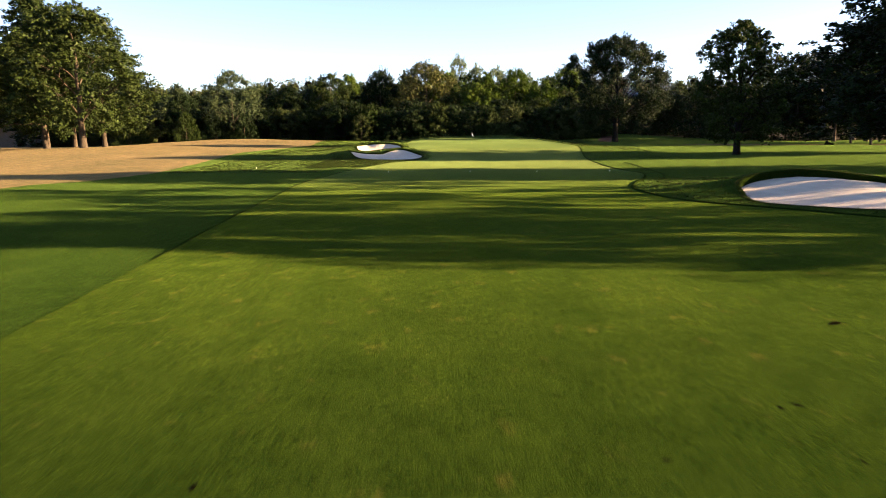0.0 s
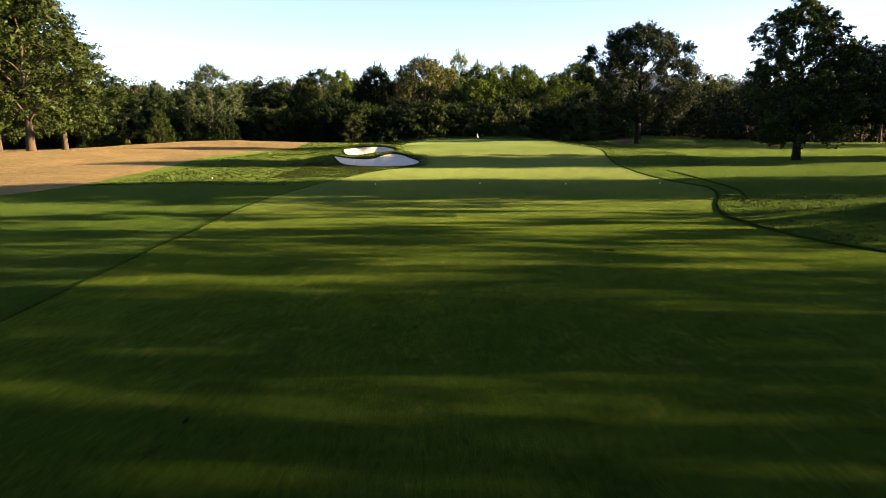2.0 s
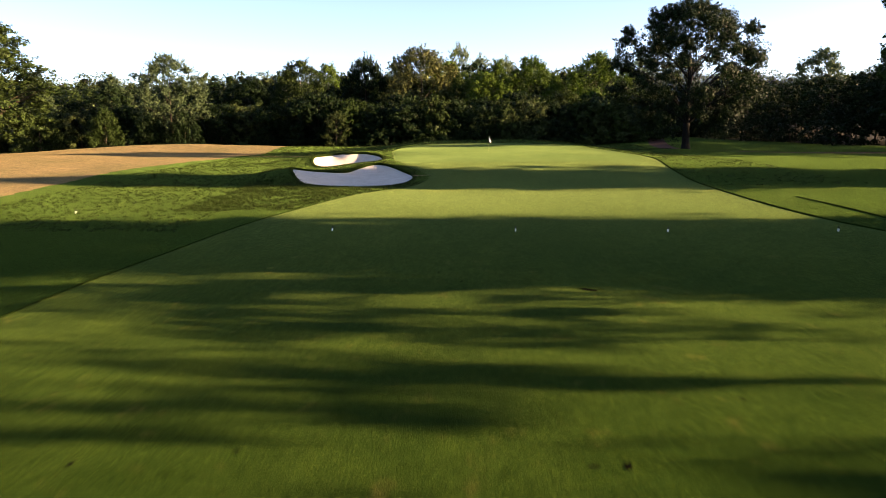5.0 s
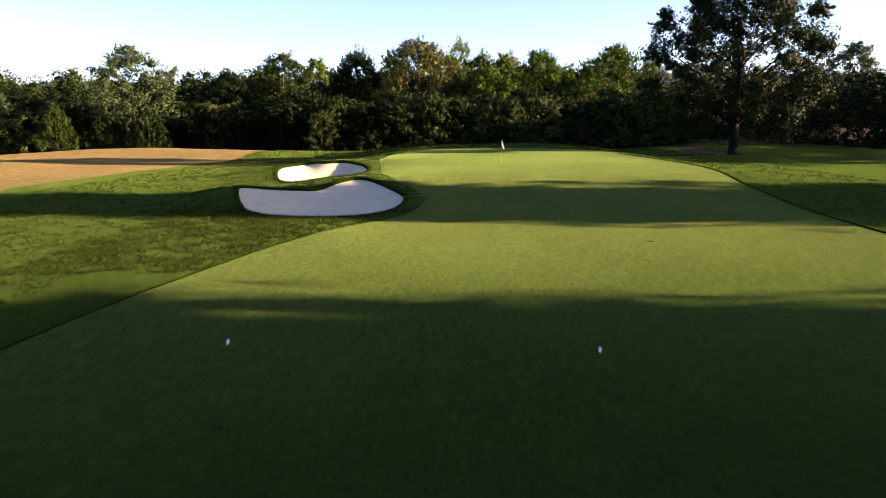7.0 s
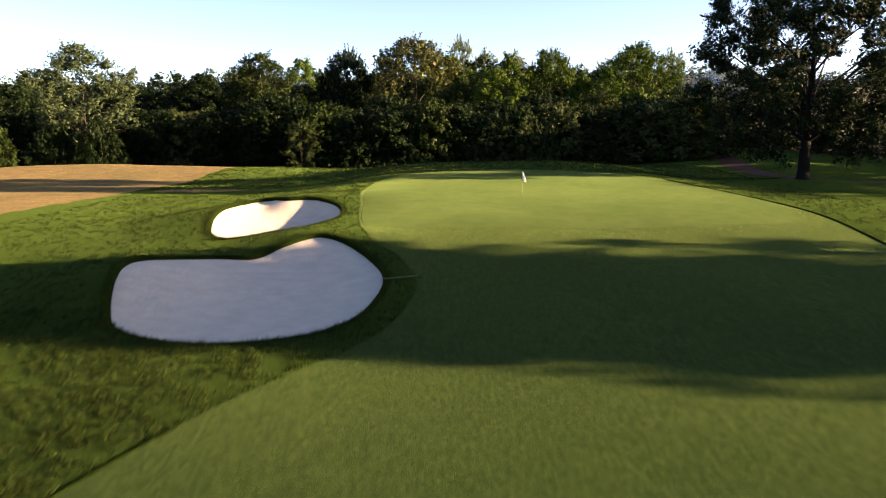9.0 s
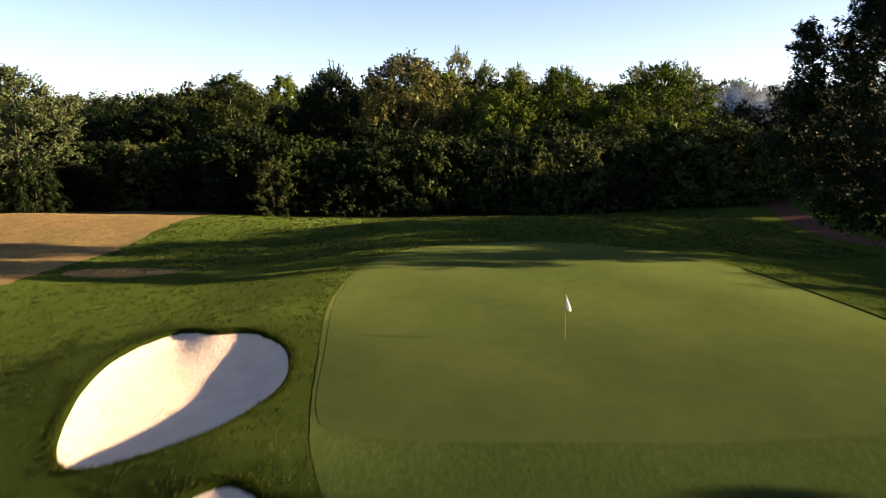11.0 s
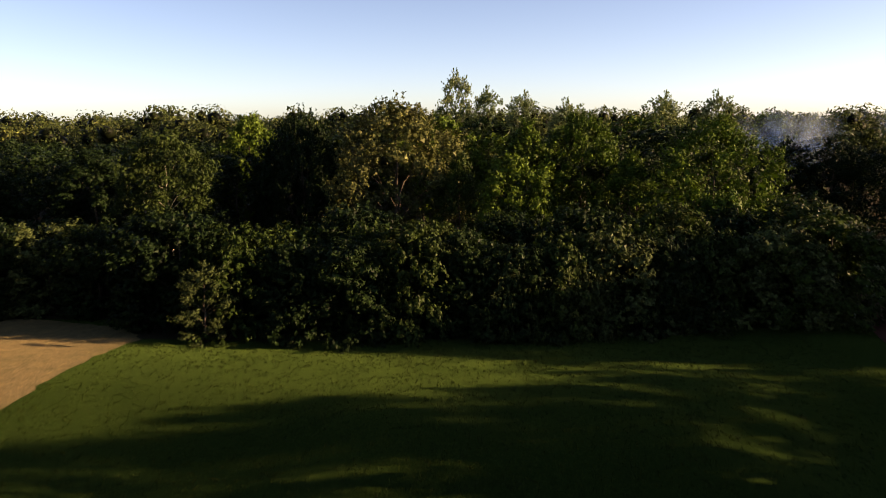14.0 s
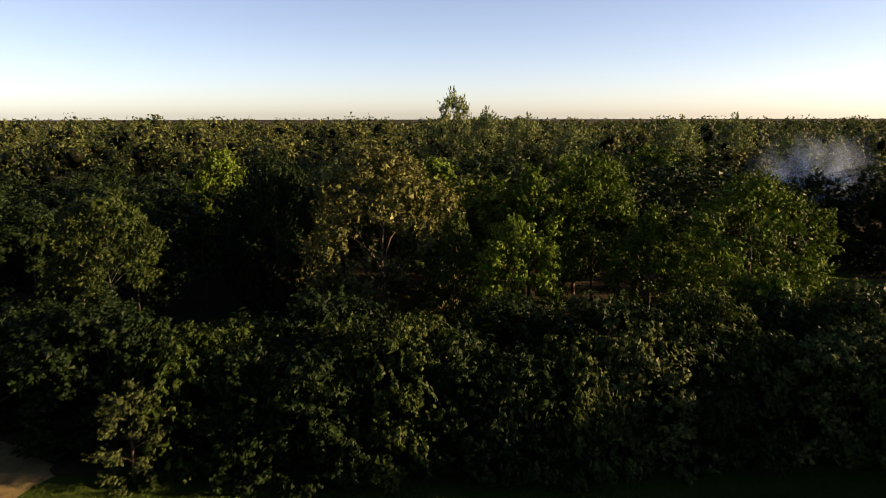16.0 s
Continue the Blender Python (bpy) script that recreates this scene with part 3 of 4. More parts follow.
def plant(form, x, y, height, spread, turn, leaf, name, label, group="", bark=None, deep=1.0):
    """One tree: trunk and crown on an Empty at its foot. spread: crown width factor."""
    trunk, crown, limbs = TREES[form]
    s = height / TALL[form]
    root = tagged(new(name), label, "shrub" if name == "shrub" else "tree", group)
    root.matrix_world = Matrix.LocRotScale((x, y, ground_z(x, y)), Euler((0, 0, turn)), (s * spread, s * spread * deep, s))

    def grow(part_name, me, mat, parent):
        if not me.materials:
            me.materials.append(mat)
        ob = new(part_name, me)
        ob.parent = parent
        ob.material_slots[0].link = 'OBJECT'
        ob.material_slots[0].material = mat
        return ob

    stem = grow("trunk", trunk, bark or M_BARK, root)
    grow("crown", crown, LEAF[leaf], root)
    for me in limbs:
        grow("limb", me, bark or M_BARK, stem)
    return root


# parkland trees standing in the dry meadow
for i, (x, y, h, s) in enumerate([(-68.6, 137.2, 27.0, 1.2), (-80.2, 145.2, 31, 0.92), (-88, 160, 27, 1.0), (-79.7, 155.8, 28, 0.9),
                                  (-78.5, 167, 24, 1.2), (-94, 141, 28, 1.0), (-104, 152, 29, 1.0)]):
    plant(("maple_a", "maple_b")[i % 2], x, y, h, s, 1.7 * i, "maple", "maple_tree", "tall green maple standing in dry meadow grass", "meadow maples", M_BARK_TAN)
# the lone trees on the sunny side
plant("oak", 37.1, 153.7, 22.0, 0.91, 0.0, "oak", "oak_tree", "spreading dark oak with open limbs beside the cart path", bark=M_BARK_SHADED, deep=0.84)
plant("linden", 43.2, 104.8, 19.0, 1.05, 2.0, "linden", "linden_tree", "oval dark-leaved tree on a short stout trunk", bark=M_BARK_SHADED)
for i, (form, x, y, h, s, leaf) in enumerate([
        ("maple_b", 46, 69.5, 22, 1.4, "oak"), ("back_b", 51, 48, 20, 1.05, "maple"), ("maple_a", 58, 25.8, 20, 0.95, "maple"), ("back_b", 70, 38.5, 20, 0.95, "maple"),
        ("linden", 66, 103.4, 22, 1.2, "linden"), ("maple_a", 72, 103.2, 21, 1.15, "dark"), ("back_a", 86, 102.5, 20, 1.2, "dark"), ("back_b", 84, 70, 21, 1.1, "dark"), ("back_b", 79, 102, 22, 1.2, "dark"),
        ("maple_a", 58, 69, 22, 1.0, "oak"), ("back_b", 64, 70, 23, 1.05, "dark"), ("back_b", 70, 25, 21, 1.05, "dark"), ("back_a", 65, 32, 19.5, 0.9, "dark"), ("back_a", 77, 71, 23, 1.2, "dark"),
        ("back_a", 140, 148, 20, 1.3, "dark")]):
    plant(form, x, y, h, s, 2.1 * i + 0.5, leaf, "shade_tree", "large dark-leaved tree beside the fairway", "fairway shade trees", M_BARK_SHADED)

# the wood behind the green
rng = random.Random(77)
x = -116.0
i = 0
while x < 45:                                     # thicket along its edge
    h = {0: 10.2, 1: 9.6, 2: 9.9, 3: 10.6}[i % 4] + rng.uniform(-0.5, 0.5)
    h += 1.6 * math.exp(-((x + 27) / 9) ** 2) - (0.4 if x < -40 else 0.0)
    back = min(9.0, max(0.0, (-23 - x) * 1.1))            # set back along the meadow
    # set-back shrubs mostly take the dark leaves, which carry the shade there
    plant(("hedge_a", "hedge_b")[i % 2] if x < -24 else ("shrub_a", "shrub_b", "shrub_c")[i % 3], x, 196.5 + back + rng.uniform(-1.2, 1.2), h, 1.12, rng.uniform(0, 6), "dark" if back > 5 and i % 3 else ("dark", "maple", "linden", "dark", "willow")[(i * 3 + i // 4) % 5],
          "shrub", "dense leafy thicket shrub at the edge of the wood", "thicket shrubs")
    x += rng.uniform(5.0, 6.6)
    i += 1
x = -112.0
i = 0
while x < 46:                                     # second growth behind the thicket
    h = rng.uniform(10.0, 12.0) * (0.8 if x < -24 else 1.0)
    # dark leaves on the left part again stand in for shade
    plant(("shrub_c", "shrub_b", "shrub_a")[i % 3], x, (212 if x < -33 else 204) + rng.uniform(-2, 3), h, 1.15, rng.uniform(0, 6),
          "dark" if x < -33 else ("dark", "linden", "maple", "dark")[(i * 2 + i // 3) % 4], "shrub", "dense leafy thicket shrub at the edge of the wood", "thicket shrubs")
    x += rng.uniform(7.5, 9.5)
    i += 1
for form, x, y, h, s, leaf in [
        ("ash", -57.0, 197.0, 19.6, 1.08, "ash"), ("shrub_b", -53.0, 193.0, 7.6, 0.8, "dark"), ("shrub_a", -60.5, 193.0, 7.4, 0.8, "dark"), ("shrub_a", -66.3, 186.5, 8.0, 0.62, "linden"), ("stem", -32.6, 214.8, 20.5, 0.95, "maple"), ("stem", -36.5, 216.5, 18.0, 0.7, "maple"),
        ("wood_c", -21.6, 191.6, 7.6, 1.35, "willow"), ("shrub_b", 8.2, 194.2, 7.8, 0.85, "willow"), ("shrub_b", 15.0, 195.0, 8.4, 0.9, "willow"), ("shrub_b", 25.0, 197.0, 7.2, 0.9, "willow"),
        ("shrub_c", -6.3, 199.5, 10.6, 0.8, "linden"), ("shrub_a", -0.5, 201, 10.5, 0.85, "maple"),
        ("wood_a", -67, 230, 16.5, 1.3, "dark"), ("wood_a", -48, 228, 17.5, 1.25, "dark"), ("wood_b", -40, 236, 19.5, 1.1, "dark"), ("wood_a", -32.5, 256, 22.6, 0.85, "bright"), ("olive", -20, 238, 22.8, 0.75, "dark"),
        ("olive", -4.8, 230, 24.2, 1.08, "olive"), ("wood_b", 4, 222, 17.0, 0.85, "linden"), ("wood_a", 10.5, 216, 17.0, 0.95, "bright"), ("wood_b", 15, 236, 21.5, 1.0, "bright"),
        ("ash", 24.3, 239, 22.5, 0.85, "bright"), ("wood_b", 29, 228, 17.0, 1.0, "bright"), ("ash", 37.5, 219, 21.0, 1.1, "bright"), ("shrub_a", 35.0, 208.5, 12.6, 0.78, "bright"),
        ("wood_c", 27.5, 202.5, 11.6, 1.15, "willow"), ("wood_b", 49, 233, 14.0, 1.1, "dark"), ("shrub_a", 47, 213, 9, 0.9, "dark"),
        ("shrub_a", -86, 198.5, 9.5, 0.85, "maple"), ("wood_a", 120, 273, 27, 0.95, "ash"), ("wood_a", -76, 212, 15, 1.2, "dark"), ("wood_b", -90, 206, 16.5, 1.1, "ash"), ("wood_a", -104, 210, 19, 1.1, "dark"), ("wood_b", -82, 226, 18.5, 1.2, "ash"),
        ("poplar", 7.5, 319, 33.5, 0.8, "poplar"), ("poplar", 15, 313, 29, 0.95, "poplar"), ("poplar", 23, 303, 27.5, 1.1, "poplar"), ("poplar", 33, 296, 25.5, 1.15, "poplar"),
        ("poplar", 55, 294, 27, 1.2, "poplar"), ("poplar", 71, 302, 27.5, 1.0, "poplar"), ("wood_c", 88, 297.5, 21.5, 0.75, "poplar"), ("wood_c", 104, 320, 22, 0.8, "poplar"), ("wood_c", 121, 322, 22, 0.8, "willow")]:
    label = {"willow": "grey-green leafy tree in the wood", "ash": "pale grey-green leafy tree in the wood" if form != "ash" else "spiky-topped grey-green ash at the edge of the wood", "olive": "broad olive-brown crowned tree in the wood", "bright": "bright green leafy tree in the wood",
             "poplar": "tall pale poplar rising over the wood"}.get(leaf, "dark green leafy tree in the wood")
    plant(form, x, y, h, s, rng.uniform(0, 6), leaf, "shrub" if form.startswith("shrub") else "poplar_tree" if leaf == "poplar" else "woodland_tree", label, "trees of the wood",
          M_BARK_PALE if form == "stem" else None)
# the wood's flank on the sunny side, shading its foot
for col, (cx, form) in enumerate([(91, "back_a"), (102, "back_a"), (115, "back_b"), (127, "back_a")]):
    y = 182.5 + 1.5 * (col % 2)
    while y < (290 if col < 2 else 232):
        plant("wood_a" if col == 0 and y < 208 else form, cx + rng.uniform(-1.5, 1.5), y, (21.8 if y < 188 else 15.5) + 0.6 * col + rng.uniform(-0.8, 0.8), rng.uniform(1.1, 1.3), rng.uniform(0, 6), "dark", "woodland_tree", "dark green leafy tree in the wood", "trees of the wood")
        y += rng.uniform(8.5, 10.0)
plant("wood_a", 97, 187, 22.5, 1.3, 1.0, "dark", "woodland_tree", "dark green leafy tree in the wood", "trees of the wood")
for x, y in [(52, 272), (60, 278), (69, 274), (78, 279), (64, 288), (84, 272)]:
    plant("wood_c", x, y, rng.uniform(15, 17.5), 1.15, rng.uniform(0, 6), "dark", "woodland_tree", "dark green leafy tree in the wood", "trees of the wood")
for k in range(12):                                # undergrowth added at their feet: closes light gaps, dark for the black shade
    plant("bush", 84 + rng.uniform(-1.5, 1.5), 190 + 8 * k, rng.uniform(6, 8), 1.1, rng.uniform(0, 6), "dark", "shrub", "added dark undergrowth shrub filling the shade below the trees", "undergrowth shrubs")
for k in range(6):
    plant("bush", 49 + 7 * k, 268 + rng.uniform(-1.5, 1.5), rng.uniform(6, 8), 1.1, rng.uniform(0, 6), "dark", "shrub", "added dark undergrowth shrub filling the shade below the trees", "undergrowth shrubs")
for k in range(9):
    plant("bush", 88 + 7 * k, 178 + rng.uniform(-3, 3) + 1.5 * k, rng.uniform(5, 7), 1.1, rng.uniform(0, 6), "dark", "shrub", "added dark undergrowth shrub filling the shade below the trees", "undergrowth shrubs")
for x, y, h in [(91, 152, 16.5), (99, 157, 18), (106, 152, 19.5), (90, 144, 15.3), (83, 138.5, 14.6), (85, 149, 14), (101, 143, 17.5), (92, 168, 19), (100, 174, 21), (108, 166, 21)]:
    plant("back_b", x, y, h, 1.15, x, "dark", "shade_tree", "large dark-leaved tree beside the fairway", "fairway shade trees")
plant("wood_a", 95, 160.5, 24.5, 1.2, 0.7, "dark", "shade_tree", "large dark-leaved tree beside the fairway", "fairway shade trees")
plant("shrub_a", 41.0, 196.5, 4.6, 0.75, 1.0, "dark", "shrub", "dark rounded shrub beside the cart path")
y = 232.0
while y < 300:                                    # deeper rows of the wood
    x = -0.62 * (y - 100) - 20
    while x < 0.62 * (y - 100) + 30:
        px, py = x + rng.uniform(-2, 2), y + rng.uniform(-3, 3)
        if not (-36 < px < 30 and py < 240) and not (43 < px < 140 and py < 282):
            plant(("back_a", "back_b")[rng.randrange(2)], px, py, rng.uniform(17.5, 23) * (0.82 if px < -22 else 1.0) + 1.5 * noise.noise((px * 0.02, py * 0.02, 1)), rng.uniform(1.0, 1.4), rng.uniform(0, 6),
                  "dark" if px < -22 and rng.random() < 0.65 else ("dark", "maple", "dark", "willow", "olive", "bright")[rng.choice((0, 0, 1, 1, 2, 3, 4, 1 if px < -22 else 5))], "woodland_tree", "leafy tree deep in the wood", "trees of the wood")
        x += rng.uniform(9.5, 12.5)
    y += 12


def far_wood():
    """Tree tops rolling away to the horizon: leafy crowns over a lumpy heart, coloured near-black as inner shade."""
    r = np.random.default_rng(5)
    crowns, counts, sizes = [], [], []
    y = 306.0
    while y < 1500:
        gap = 11.5 + (y - 306) * 0.04
        half = 0.66 * (y - 100) + 40
        for x in np.arange(-half, half, gap):
            px, py = x + r.uniform(-0.45, 0.45) * gap, y + r.uniform(-0.45, 0.45) * gap
            h = 23.0 + 2.2 * r.normal() + 4.5 * noise.noise((px * 0.012, py * 0.012, 3))
            rad = gap * r.uniform(0.40, 0.62)
            for k in range(3):                      # a few uneven domes to each crown
                lean = (0.0, 0.55, 0.75)[k] * rad
                a = r.uniform(0, 2 * np.pi)
                crowns.append((px + lean * np.cos(a), py + lean * np.sin(a), ground_z(px, py) + h - (0.7, 1.0, 1.35)[k] * rad, rad * r.uniform(0.5, 0.75)))
                counts.append(int(27000 / (y - 140)))
                sizes.append(0.0034 * (y - 140) + 0.16)
        y += gap * 0.95
    crowns = np.array(crowns)
    i = np.repeat(np.arange(len(crowns)), counts)
    c = crowns[i]
    d = unit(r.normal(size=(len(c), 3)) + np.array([0, 0, 0.5]))
    pos = c[:, :3] + d * c[:, 3:4] * r.uniform(0.70, 1.03, (len(c), 1))
    leafy = leaf_triangles("far_leaves", pos, 0.9 * d + 0.5 * r.normal(size=d.shape), r.normal(size=d.shape), np.array(sizes)[i][:, None], r)
    cover = np.empty(len(leafy.vertices) * 3, np.float32)
    leafy.vertices.foreach_get("co", cover)
    n = len(leafy.polygons)
    bpy.data.meshes.remove(leafy)
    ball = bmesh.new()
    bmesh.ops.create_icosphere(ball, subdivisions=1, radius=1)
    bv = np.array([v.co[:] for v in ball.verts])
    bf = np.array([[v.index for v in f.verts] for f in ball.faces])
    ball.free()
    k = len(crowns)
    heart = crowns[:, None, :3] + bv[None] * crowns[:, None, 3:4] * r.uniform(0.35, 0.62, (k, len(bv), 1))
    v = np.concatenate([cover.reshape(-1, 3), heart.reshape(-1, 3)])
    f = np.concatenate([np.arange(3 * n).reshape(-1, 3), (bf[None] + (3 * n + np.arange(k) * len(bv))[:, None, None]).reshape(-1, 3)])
    me = bpy.data.meshes.new("far_woodland")
    me.vertices.add(len(v))
    me.vertices.foreach_set("co", v.reshape(-1).astype(np.float32))
    me.loops.add(f.size)
    me.loops.foreach_set("vertex_index", f.reshape(-1).astype(np.int32))
    me.polygons.add(len(f))
    me.polygons.foreach_set("loop_start", (np.arange(len(f)) * 3).astype(np.int32))
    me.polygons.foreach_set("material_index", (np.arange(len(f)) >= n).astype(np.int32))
    me.update(calc_edges=True)
    m = leaf_material("far_canopy_leaves", (0.012, 0.017, 0.006), (0.050, 0.066, 0.024))
    nt = m.node_tree
    shade = ramp(nt, noise_tex(nt, 0.07, 3), [(0.3, (0.45, 0.55, 0.5)), (0.52, (1.0, 1.0, 0.9)), (0.72, (1.7, 1.4, 1.1))])
    base = nt.nodes["Principled BSDF"].inputs["Base Color"]
    nt.links.new(mix(nt, 1.0, base.links[0].from_socket, shade, 'MULTIPLY'), base)
    me.materials.append(m)
    # near-black hearts: shade between the leaves, put into the colour
    me.materials.append(leaf_material("canopy_inner_shade", (0.001, 0.002, 0.001), (0.006, 0.008, 0.003)))
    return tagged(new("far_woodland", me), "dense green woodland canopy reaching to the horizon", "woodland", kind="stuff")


far_wood()


# ---- things on the course ----
def part(name, bm, mat, parent, label=""):
    me = bpy.data.meshes.new(name)
    bm.to_mesh(me)
    bm.free()
    me.materials.append(mat)
    ob = new(name, me)
    ob.parent = parent
    return tagged(ob, label) if label else ob


def cone(bm, r1, r2, z0, z1, sides=12):
    bmesh.ops.create_cone(bm, cap_ends=True, segments=sides, radius1=r1, radius2=r2, depth=z1 - z0, matrix=Matrix.Translation((0, 0, (z0 + z1) / 2)))


M_WHITE, M_BLACK, M_YELLOW = plain("white_paint", (0.85, 0.85, 0.85)), plain("dark_stain", (0.02, 0.02, 0.02)), plain("yellow_fibreglass", (0.24, 0.20, 0.09), 0.4)


def flagstick(x, y):
    root = tagged(new("flagstick"), "yellow flagstick with a limp white flag", "flagstick")
    root.location = (x, y, ground_z(x, y) + 0.02)
    bm = bmesh.new()
    cone(bm, 0.010, 0.007, -0.1, 2.2)
    part("pole", bm, M_YELLOW, root)
    bm = bmesh.new()
    cols = []
    for j in range(9):                              # hanging cloth in folds
        u = j / 8
        row = []
        for k in range(11):
            w = k / 10
            reach = 0.26 * w * (0.30 + 0.85 * min(1, u * 1.3)) if u < 0.8 else 0.26 * w * (1.35 - 1.7 * (u - 0.8))
            row.append(bm.verts.new((reach - 0.05 * w + 0.01, 0.045 * math.sin(w * 9 + u * 2) * (0.4 + w), 2.18 - 0.62 * u - 0.16 * w * u)))
        cols.append(row)
    for a, b in zip(cols, cols[1:]):
        for k in range(10):
            bm.faces.new((a[k], a[k + 1], b[k + 1], b[k]))
    bmesh.ops.solidify(bm, geom=bm.faces[:], thickness=0.004)
    part("flag", bm, M_WHITE, root, "limp white cloth flag")
    bm = bmesh.new()
    cone(bm, 0.055, 0.055, -0.12, 0.004, 20)
    part("cup", bm, M_BLACK, root)
    return root


flagstick(5.5, 132.0)


def stake(x, y, lean):
    root = tagged(new("stake"), "short stake with white foot and dark top", "stake", "stakes across the fairway")
    root.matrix_world = pose(x, y, ground_z(x, y) + 0.01, 4 * lean, 3, 40 * lean)
    bm = bmesh.new()
    cone(bm, 0.028, 0.028, -0.1, 0.13, 10)
    part("white_foot", bm, M_WHITE, root, "white painted foot")
    bm = bmesh.new()
    cone(bm, 0.029, 0.024, 0.13, 0.25, 10)
    part("dark_top", bm, M_BLACK, root, "dark top")


for k, (x, y) in enumerate([(-6.0, 79.5), (3.06, 78.4), (10.4, 78.2), (18.2, 77.4), (-22.8, 87.5)]):
    stake(x, y, (1, -1, 0.6, -0.5, 0.3)[k])


def marker_post(x, y):
    root = tagged(new("marker_post"), "weathered white marker post beside a dark shrub", "post")
    root.location = (x, y, ground_z(x, y))
    bm = bmesh.new()
    bmesh.ops.create_cube(bm, size=1, matrix=Matrix.Translation((0, 0, 0.5)) @ Matrix.Diagonal((0.11, 0.11, 1.2, 1)))
    bmesh.ops.bevel(bm, geom=bm.edges[:], offset=0.012, segments=2, affect='EDGES')
    part("shaft", bm, M_WHITE, root)
    bm = bmesh.new()
    bmesh.ops.create_cone(bm, cap_ends=True, segments=4, radius1=0.085, radius2=0.02, depth=0.06, matrix=Matrix.Translation((0, 0, 1.13)) @ Matrix.Rotation(radians(45), 4, 'Z'))
    part("cap", bm, M_WHITE, root)


marker_post(41.8, 192.6)


# ---- standing grass in the rough and along the bunker lips ----
def blades(name, xy, height, width, lean, mat, label, drop=0.0):
    """Single grass blades, each a thin bent triangle."""
    r = np.random.default_rng(len(xy))
    n = len(xy)
    z = land(xy[:, 0], xy[:, 1]) - 0.01 - drop
    a = r.uniform(0, 2 * np.pi, n)
    h = height * r.uniform(0.5, 1.25, n)
    w = width * r.uniform(0.6, 1.3, n)
    tip = lean * r.normal(size=(n, 2)) * h[:, None]
    base = np.stack([xy[:, 0], xy[:, 1], z], 1)
    off = np.stack([np.cos(a) * w, np.sin(a) * w, np.zeros(n)], 1)
    top = base + np.stack([tip[:, 0], tip[:, 1], h], 1)
    v = np.stack([base - off, base + off, top], 1).reshape(-1)
    me = bpy.data.meshes.new(name)
    me.vertices.add(3 * n)
    me.vertices.foreach_set("co", v.astype(np.float32))
    me.loops.add(3 * n)
    me.loops.foreach_set("vertex_index", np.arange(3 * n, dtype=np.int32))
    me.polygons.add(n)
    me.polygons.foreach_set("loop_start", (np.arange(n) * 3).astype(np.int32))
    me.update(calc_edges=True)
    me.materials.append(mat)
    return tagged(new(name, me), label, "grass", kind="stuff")


M_BLADE = leaf_material("rough_blades", (0.007, 0.012, 0.002), (0.030, 0.046, 0.008))


def scatter(x0, x1, y0, y1, tufts_per_m2, each, seed):
    """Tufts of blades in the rough of a stretch, clear of fairway, meadow, sand and path."""
    r = np.random.default_rng(seed)
    n = int((x1 - x0) * (y1 - y0) * tufts_per_m2)
    c = np.stack([r.uniform(x0, x1, n), r.uniform(y0, y1, n)], 1)
    thin = np.sin(c[:, 0] * 1.3 + 2 * np.sin(c[:, 1] * 0.7)) * np.sin(c[:, 1] * 0.9 + 1.5 * np.sin(c[:, 0] * 0.8))
    c = c[thin + r.uniform(-1, 1, n) > -0.6]
    p = np.repeat(c, each, axis=0)
    p = p + r.normal(size=p.shape) * 0.085
    keep = np.ones(len(p), bool)
    for outline, margin in ((FAIRWAY, 0.03), (DRY, 0.0), (BUNKERS[0], 0.05), (BUNKERS[1], 0.05), (BUNKERS[2], 0.05), (PATH, 0.0)):
        keep &= signed(outline, p[:, 0], p[:, 1]) > margin
    return p[keep]


blades("rough_grass_blades", np.concatenate([scatter(-17, -1, 88, 106, 16, 14, 1), scatter(-31, -1, 104, 150, 5, 10, 2), scatter(-31, -14, 80, 106, 5, 10, 5), scatter(20, 34, 100, 150, 3, 9, 4),
                                             scatter(14, 36, 34, 66, 4, 9, 6)]), 0.15, 0.013, 0.6, M_BLADE, "tufted long grass of the rough")

blades("long_grass_blades", scatter(-32, 36, 154, 191, 5, 7, 3), 0.15, 0.022, 0.6, M_BLADE, "long shaggy grass behind the green")


def lip_spots(outline, seed):
    r = np.random.default_rng(seed)
    i = r.integers(0, len(outline), 5200)
    t = r.random((5200, 1))
    p = outline[i] * (1 - t) + np.roll(outline, -1, 0)[i] * t
    c = outline.mean(0)
    d = p - c
    return p + d / np.linalg.norm(d, axis=1)[:, None] * r.uniform(-0.06, 0.30, (5200, 1))


blades("bunker_lip_grass", np.concatenate([lip_spots(o, k) for k, o in enumerate(BUNKERS)]), 0.13, 0.015, 0.8, M_BLADE, "shaggy grass fringe hanging over bunker lips")


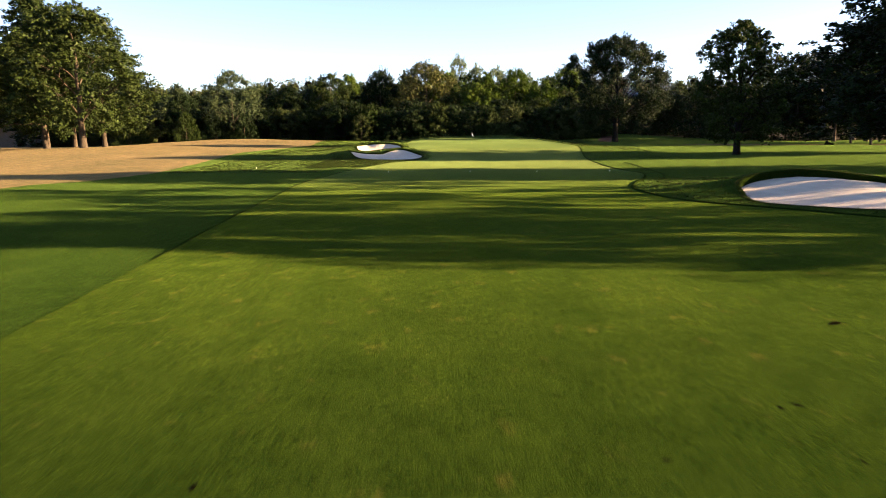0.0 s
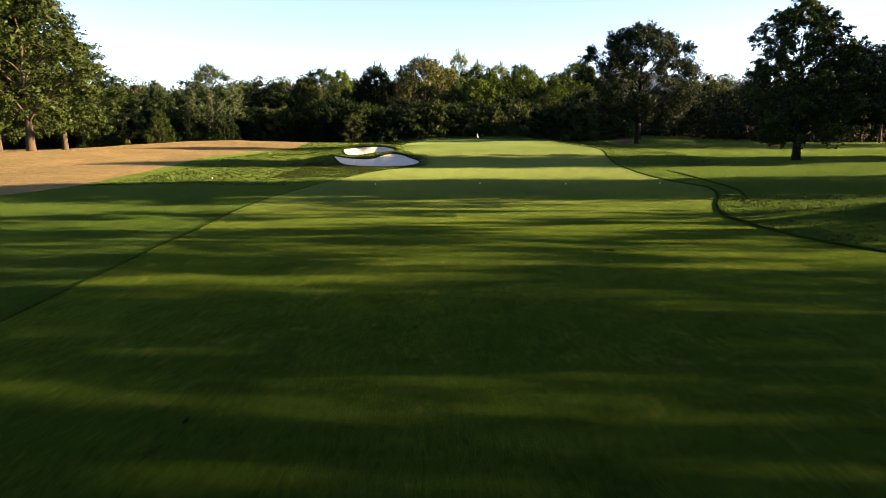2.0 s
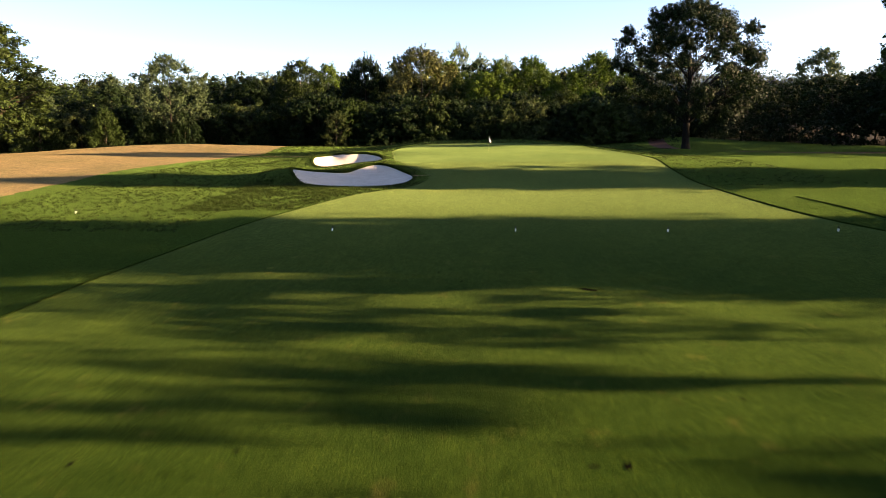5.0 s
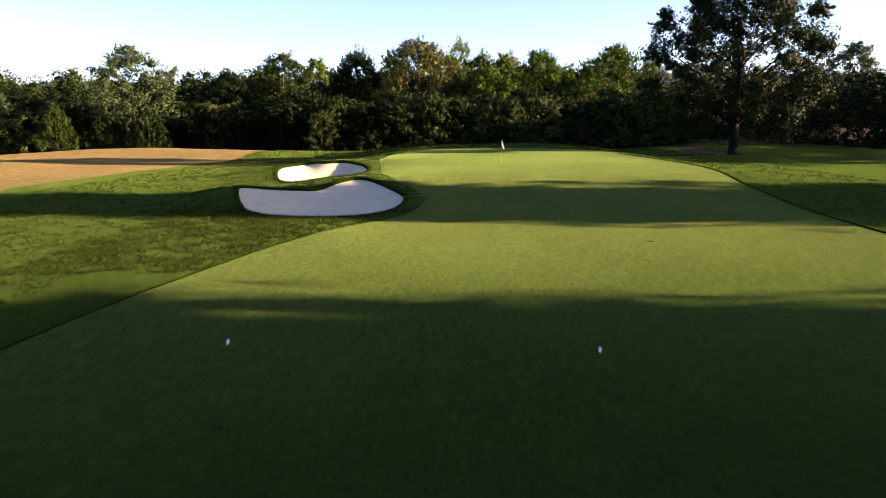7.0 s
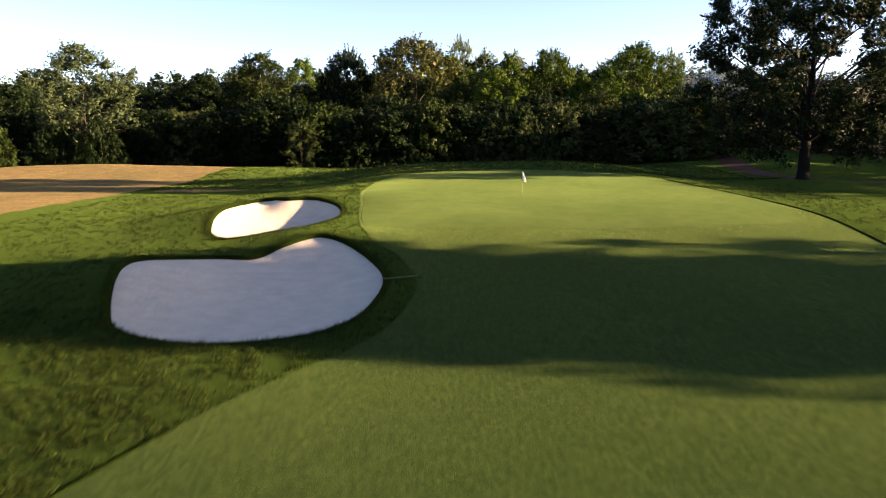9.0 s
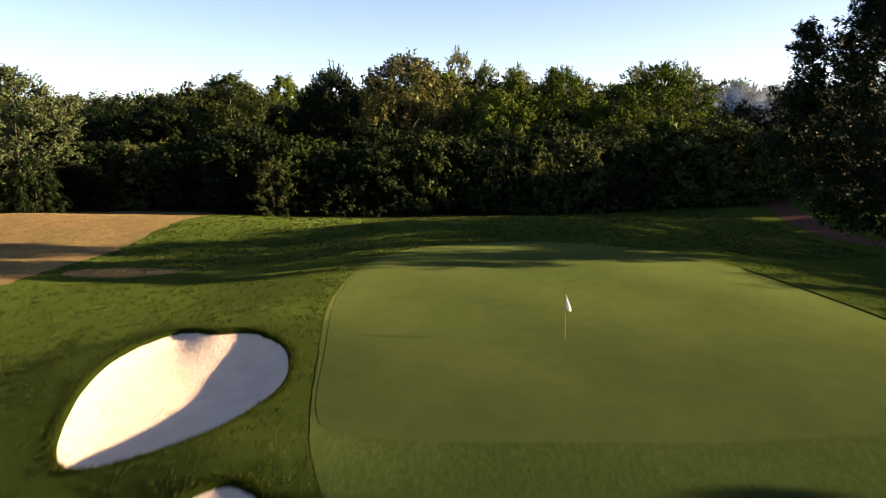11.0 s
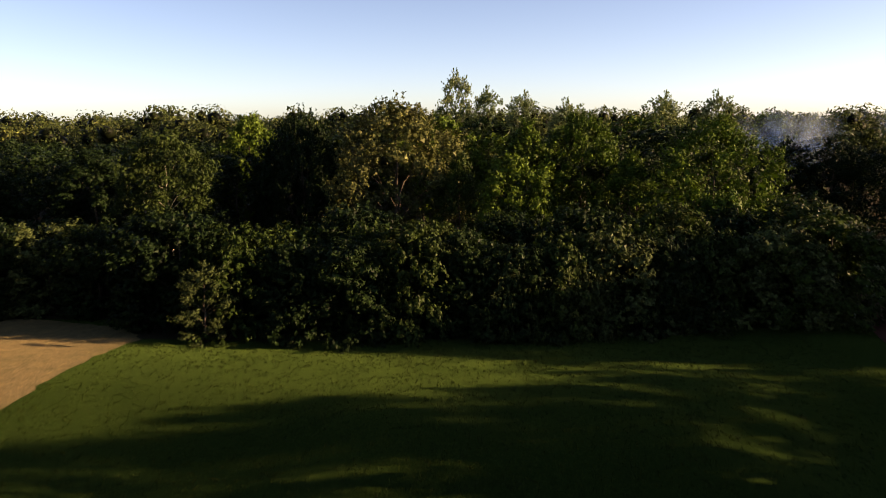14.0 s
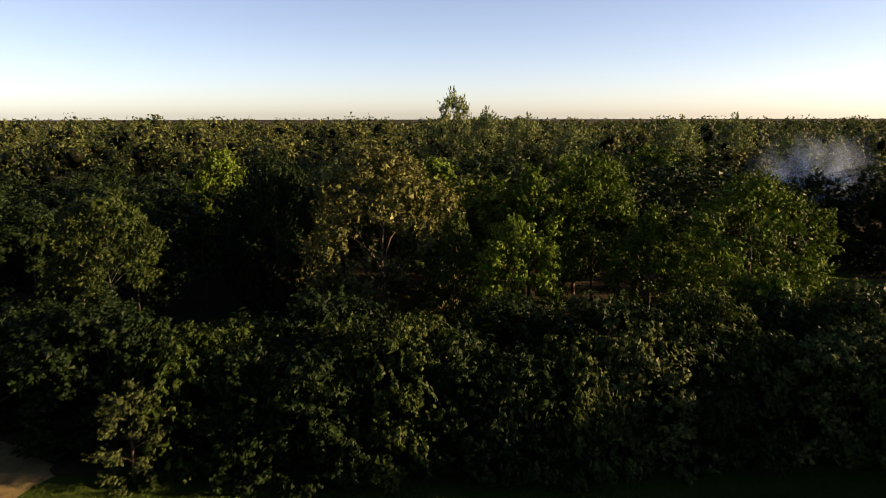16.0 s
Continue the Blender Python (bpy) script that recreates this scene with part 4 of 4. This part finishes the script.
# ---- small things on the turf ----
def bunker_rake(x, y, turn):
    root = tagged(new("bunker_rake"), "wooden bunker rake lying on the turf", "rake")
    root.matrix_world = pose(x, y, ground_z(x, y) + 0.05, 0, 0, turn)
    bm = bmesh.new()
    bmesh.ops.create_cone(bm, cap_ends=True, segments=10, radius1=0.016, radius2=0.016, depth=1.75, matrix=pose(0, 0, 0.03, 0, 90, 0))
    part("handle", bm, plain("weathered_wood", (0.16, 0.13, 0.09), 0.6), root)
    bm = bmesh.new()
    bmesh.ops.create_cube(bm, size=1, matrix=pose(0.88, 0, 0.03) @ Matrix.Diagonal((0.035, 0.55, 0.035, 1)))
    bmesh.ops.bevel(bm, geom=bm.edges[:], offset=0.006, segments=2, affect='EDGES')
    part("head", bm, M_BLACK, root)
    for k in range(9):
        bm = bmesh.new()
        bmesh.ops.create_cone(bm, cap_ends=True, segments=6, radius1=0.004, radius2=0.008, depth=0.08, matrix=pose(0.88, -0.24 + 0.06 * k, -0.02))
        part("tine", bm, M_BLACK, root)


bunker_rake(-2.35, 111.25, 20)


def divots():
    """Shallow torn patches of bare soil in the fairway."""
    r = random.Random(12)
    spots = [(8.86, 15.5, 0.17), (2.9, 16.8, 0.06), (2.8, 18.9, 0.06), (-3.7, 15.6, 0.05), (5.4, 10.7, 0.06), (5.7, 10.8, 0.07), (6.0, 43.5, 0.22), (4.0, 66, 0.22), (2.1, 54, 0.09), (1.6, 54.0, 0.07),
             (3.0, 45.5, 0.07), (3.2, 45.0, 0.07), (-4.8, 50, 0.08), (2.6, 48.5, 0.07), (8.7, 93.5, 0.16), (12.3, 90.4, 0.10)]
    spots += [(r.uniform(-9, 14), r.uniform(4, 98), r.uniform(0.03, 0.07)) for _ in range(90)]
    v, f = [], []
    for x, y, s in spots:
        a0, k0 = r.uniform(0, 3.1), len(v)
        for k in range(9):
            a = 2 * math.pi * k / 9
            d = s * r.uniform(0.6, 1.2)
            ex, ey = math.cos(a) * d * 1.5, math.sin(a) * d * 0.75
            px, py = x + ex * math.cos(a0) - ey * math.sin(a0), y + ex * math.sin(a0) + ey * math.cos(a0)
            v.append((px, py, ground_z(px, py) + 0.020))
        v.append((x, y, ground_z(x, y) + 0.016))
        f += [(k0 + k, k0 + (k + 1) % 9, k0 + 9) for k in range(9)]
    soil = plain("bare_soil", (0.0035, 0.0030, 0.0020), 0.95)
    soil.node_tree.nodes["Principled BSDF"].inputs["Specular IOR Level"].default_value = 0.0
    ob = mesh_object("divots", v, f, soil)
    return tagged(ob, "small dark divots torn in the fairway turf", "divot", kind="stuff")


divots()


def smoke(low, high, thick, seed, rows):
    """A bank of thin smoke between two corners: curtain behind curtain, wispy, fading out towards its bounds."""
    m, nt, b = material("thin_smoke")
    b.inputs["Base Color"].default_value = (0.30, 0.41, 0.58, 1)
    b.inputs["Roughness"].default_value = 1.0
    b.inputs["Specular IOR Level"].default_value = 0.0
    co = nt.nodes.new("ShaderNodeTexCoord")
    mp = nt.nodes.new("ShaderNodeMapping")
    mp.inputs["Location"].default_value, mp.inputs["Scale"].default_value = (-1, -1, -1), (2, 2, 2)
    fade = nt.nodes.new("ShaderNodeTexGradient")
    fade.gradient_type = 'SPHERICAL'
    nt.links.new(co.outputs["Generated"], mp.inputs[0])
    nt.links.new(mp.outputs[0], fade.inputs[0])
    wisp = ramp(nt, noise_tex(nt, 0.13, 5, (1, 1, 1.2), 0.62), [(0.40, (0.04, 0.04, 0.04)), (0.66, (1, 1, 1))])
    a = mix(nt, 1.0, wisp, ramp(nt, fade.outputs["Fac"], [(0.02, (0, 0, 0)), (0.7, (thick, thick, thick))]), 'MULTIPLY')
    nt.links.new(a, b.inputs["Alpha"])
    v, f = [], []
    nx, nz = 14, 8
    for k in range(rows):
        first = len(v)
        for i in range(nx + 1):
            for j in range(nz + 1):
                p = Vector((low[0] + (high[0] - low[0]) * i / nx, low[1] + (high[1] - low[1]) * k / (rows - 1), low[2] + (high[2] - low[2]) * j / nz))
                v.append(p + Vector((0, 1.2 * noise.noise(p * 0.12 + Vector((seed, 0, k))), 0)))
        f += [(first + i * (nz + 1) + j, first + (i + 1) * (nz + 1) + j, first + (i + 1) * (nz + 1) + j + 1, first + i * (nz + 1) + j + 1) for i in range(nx) for j in range(nz)]
    me = bpy.data.meshes.new("smoke")
    me.from_pydata(v, [], f)
    me.polygons.foreach_set("use_smooth", [True] * len(me.polygons))
    me.materials.append(m)
    ob = new("smoke", me)
    ob.visible_shadow = False
    return tagged(ob, "thin blue-grey smoke drifting among far trees", "smoke", kind="stuff")


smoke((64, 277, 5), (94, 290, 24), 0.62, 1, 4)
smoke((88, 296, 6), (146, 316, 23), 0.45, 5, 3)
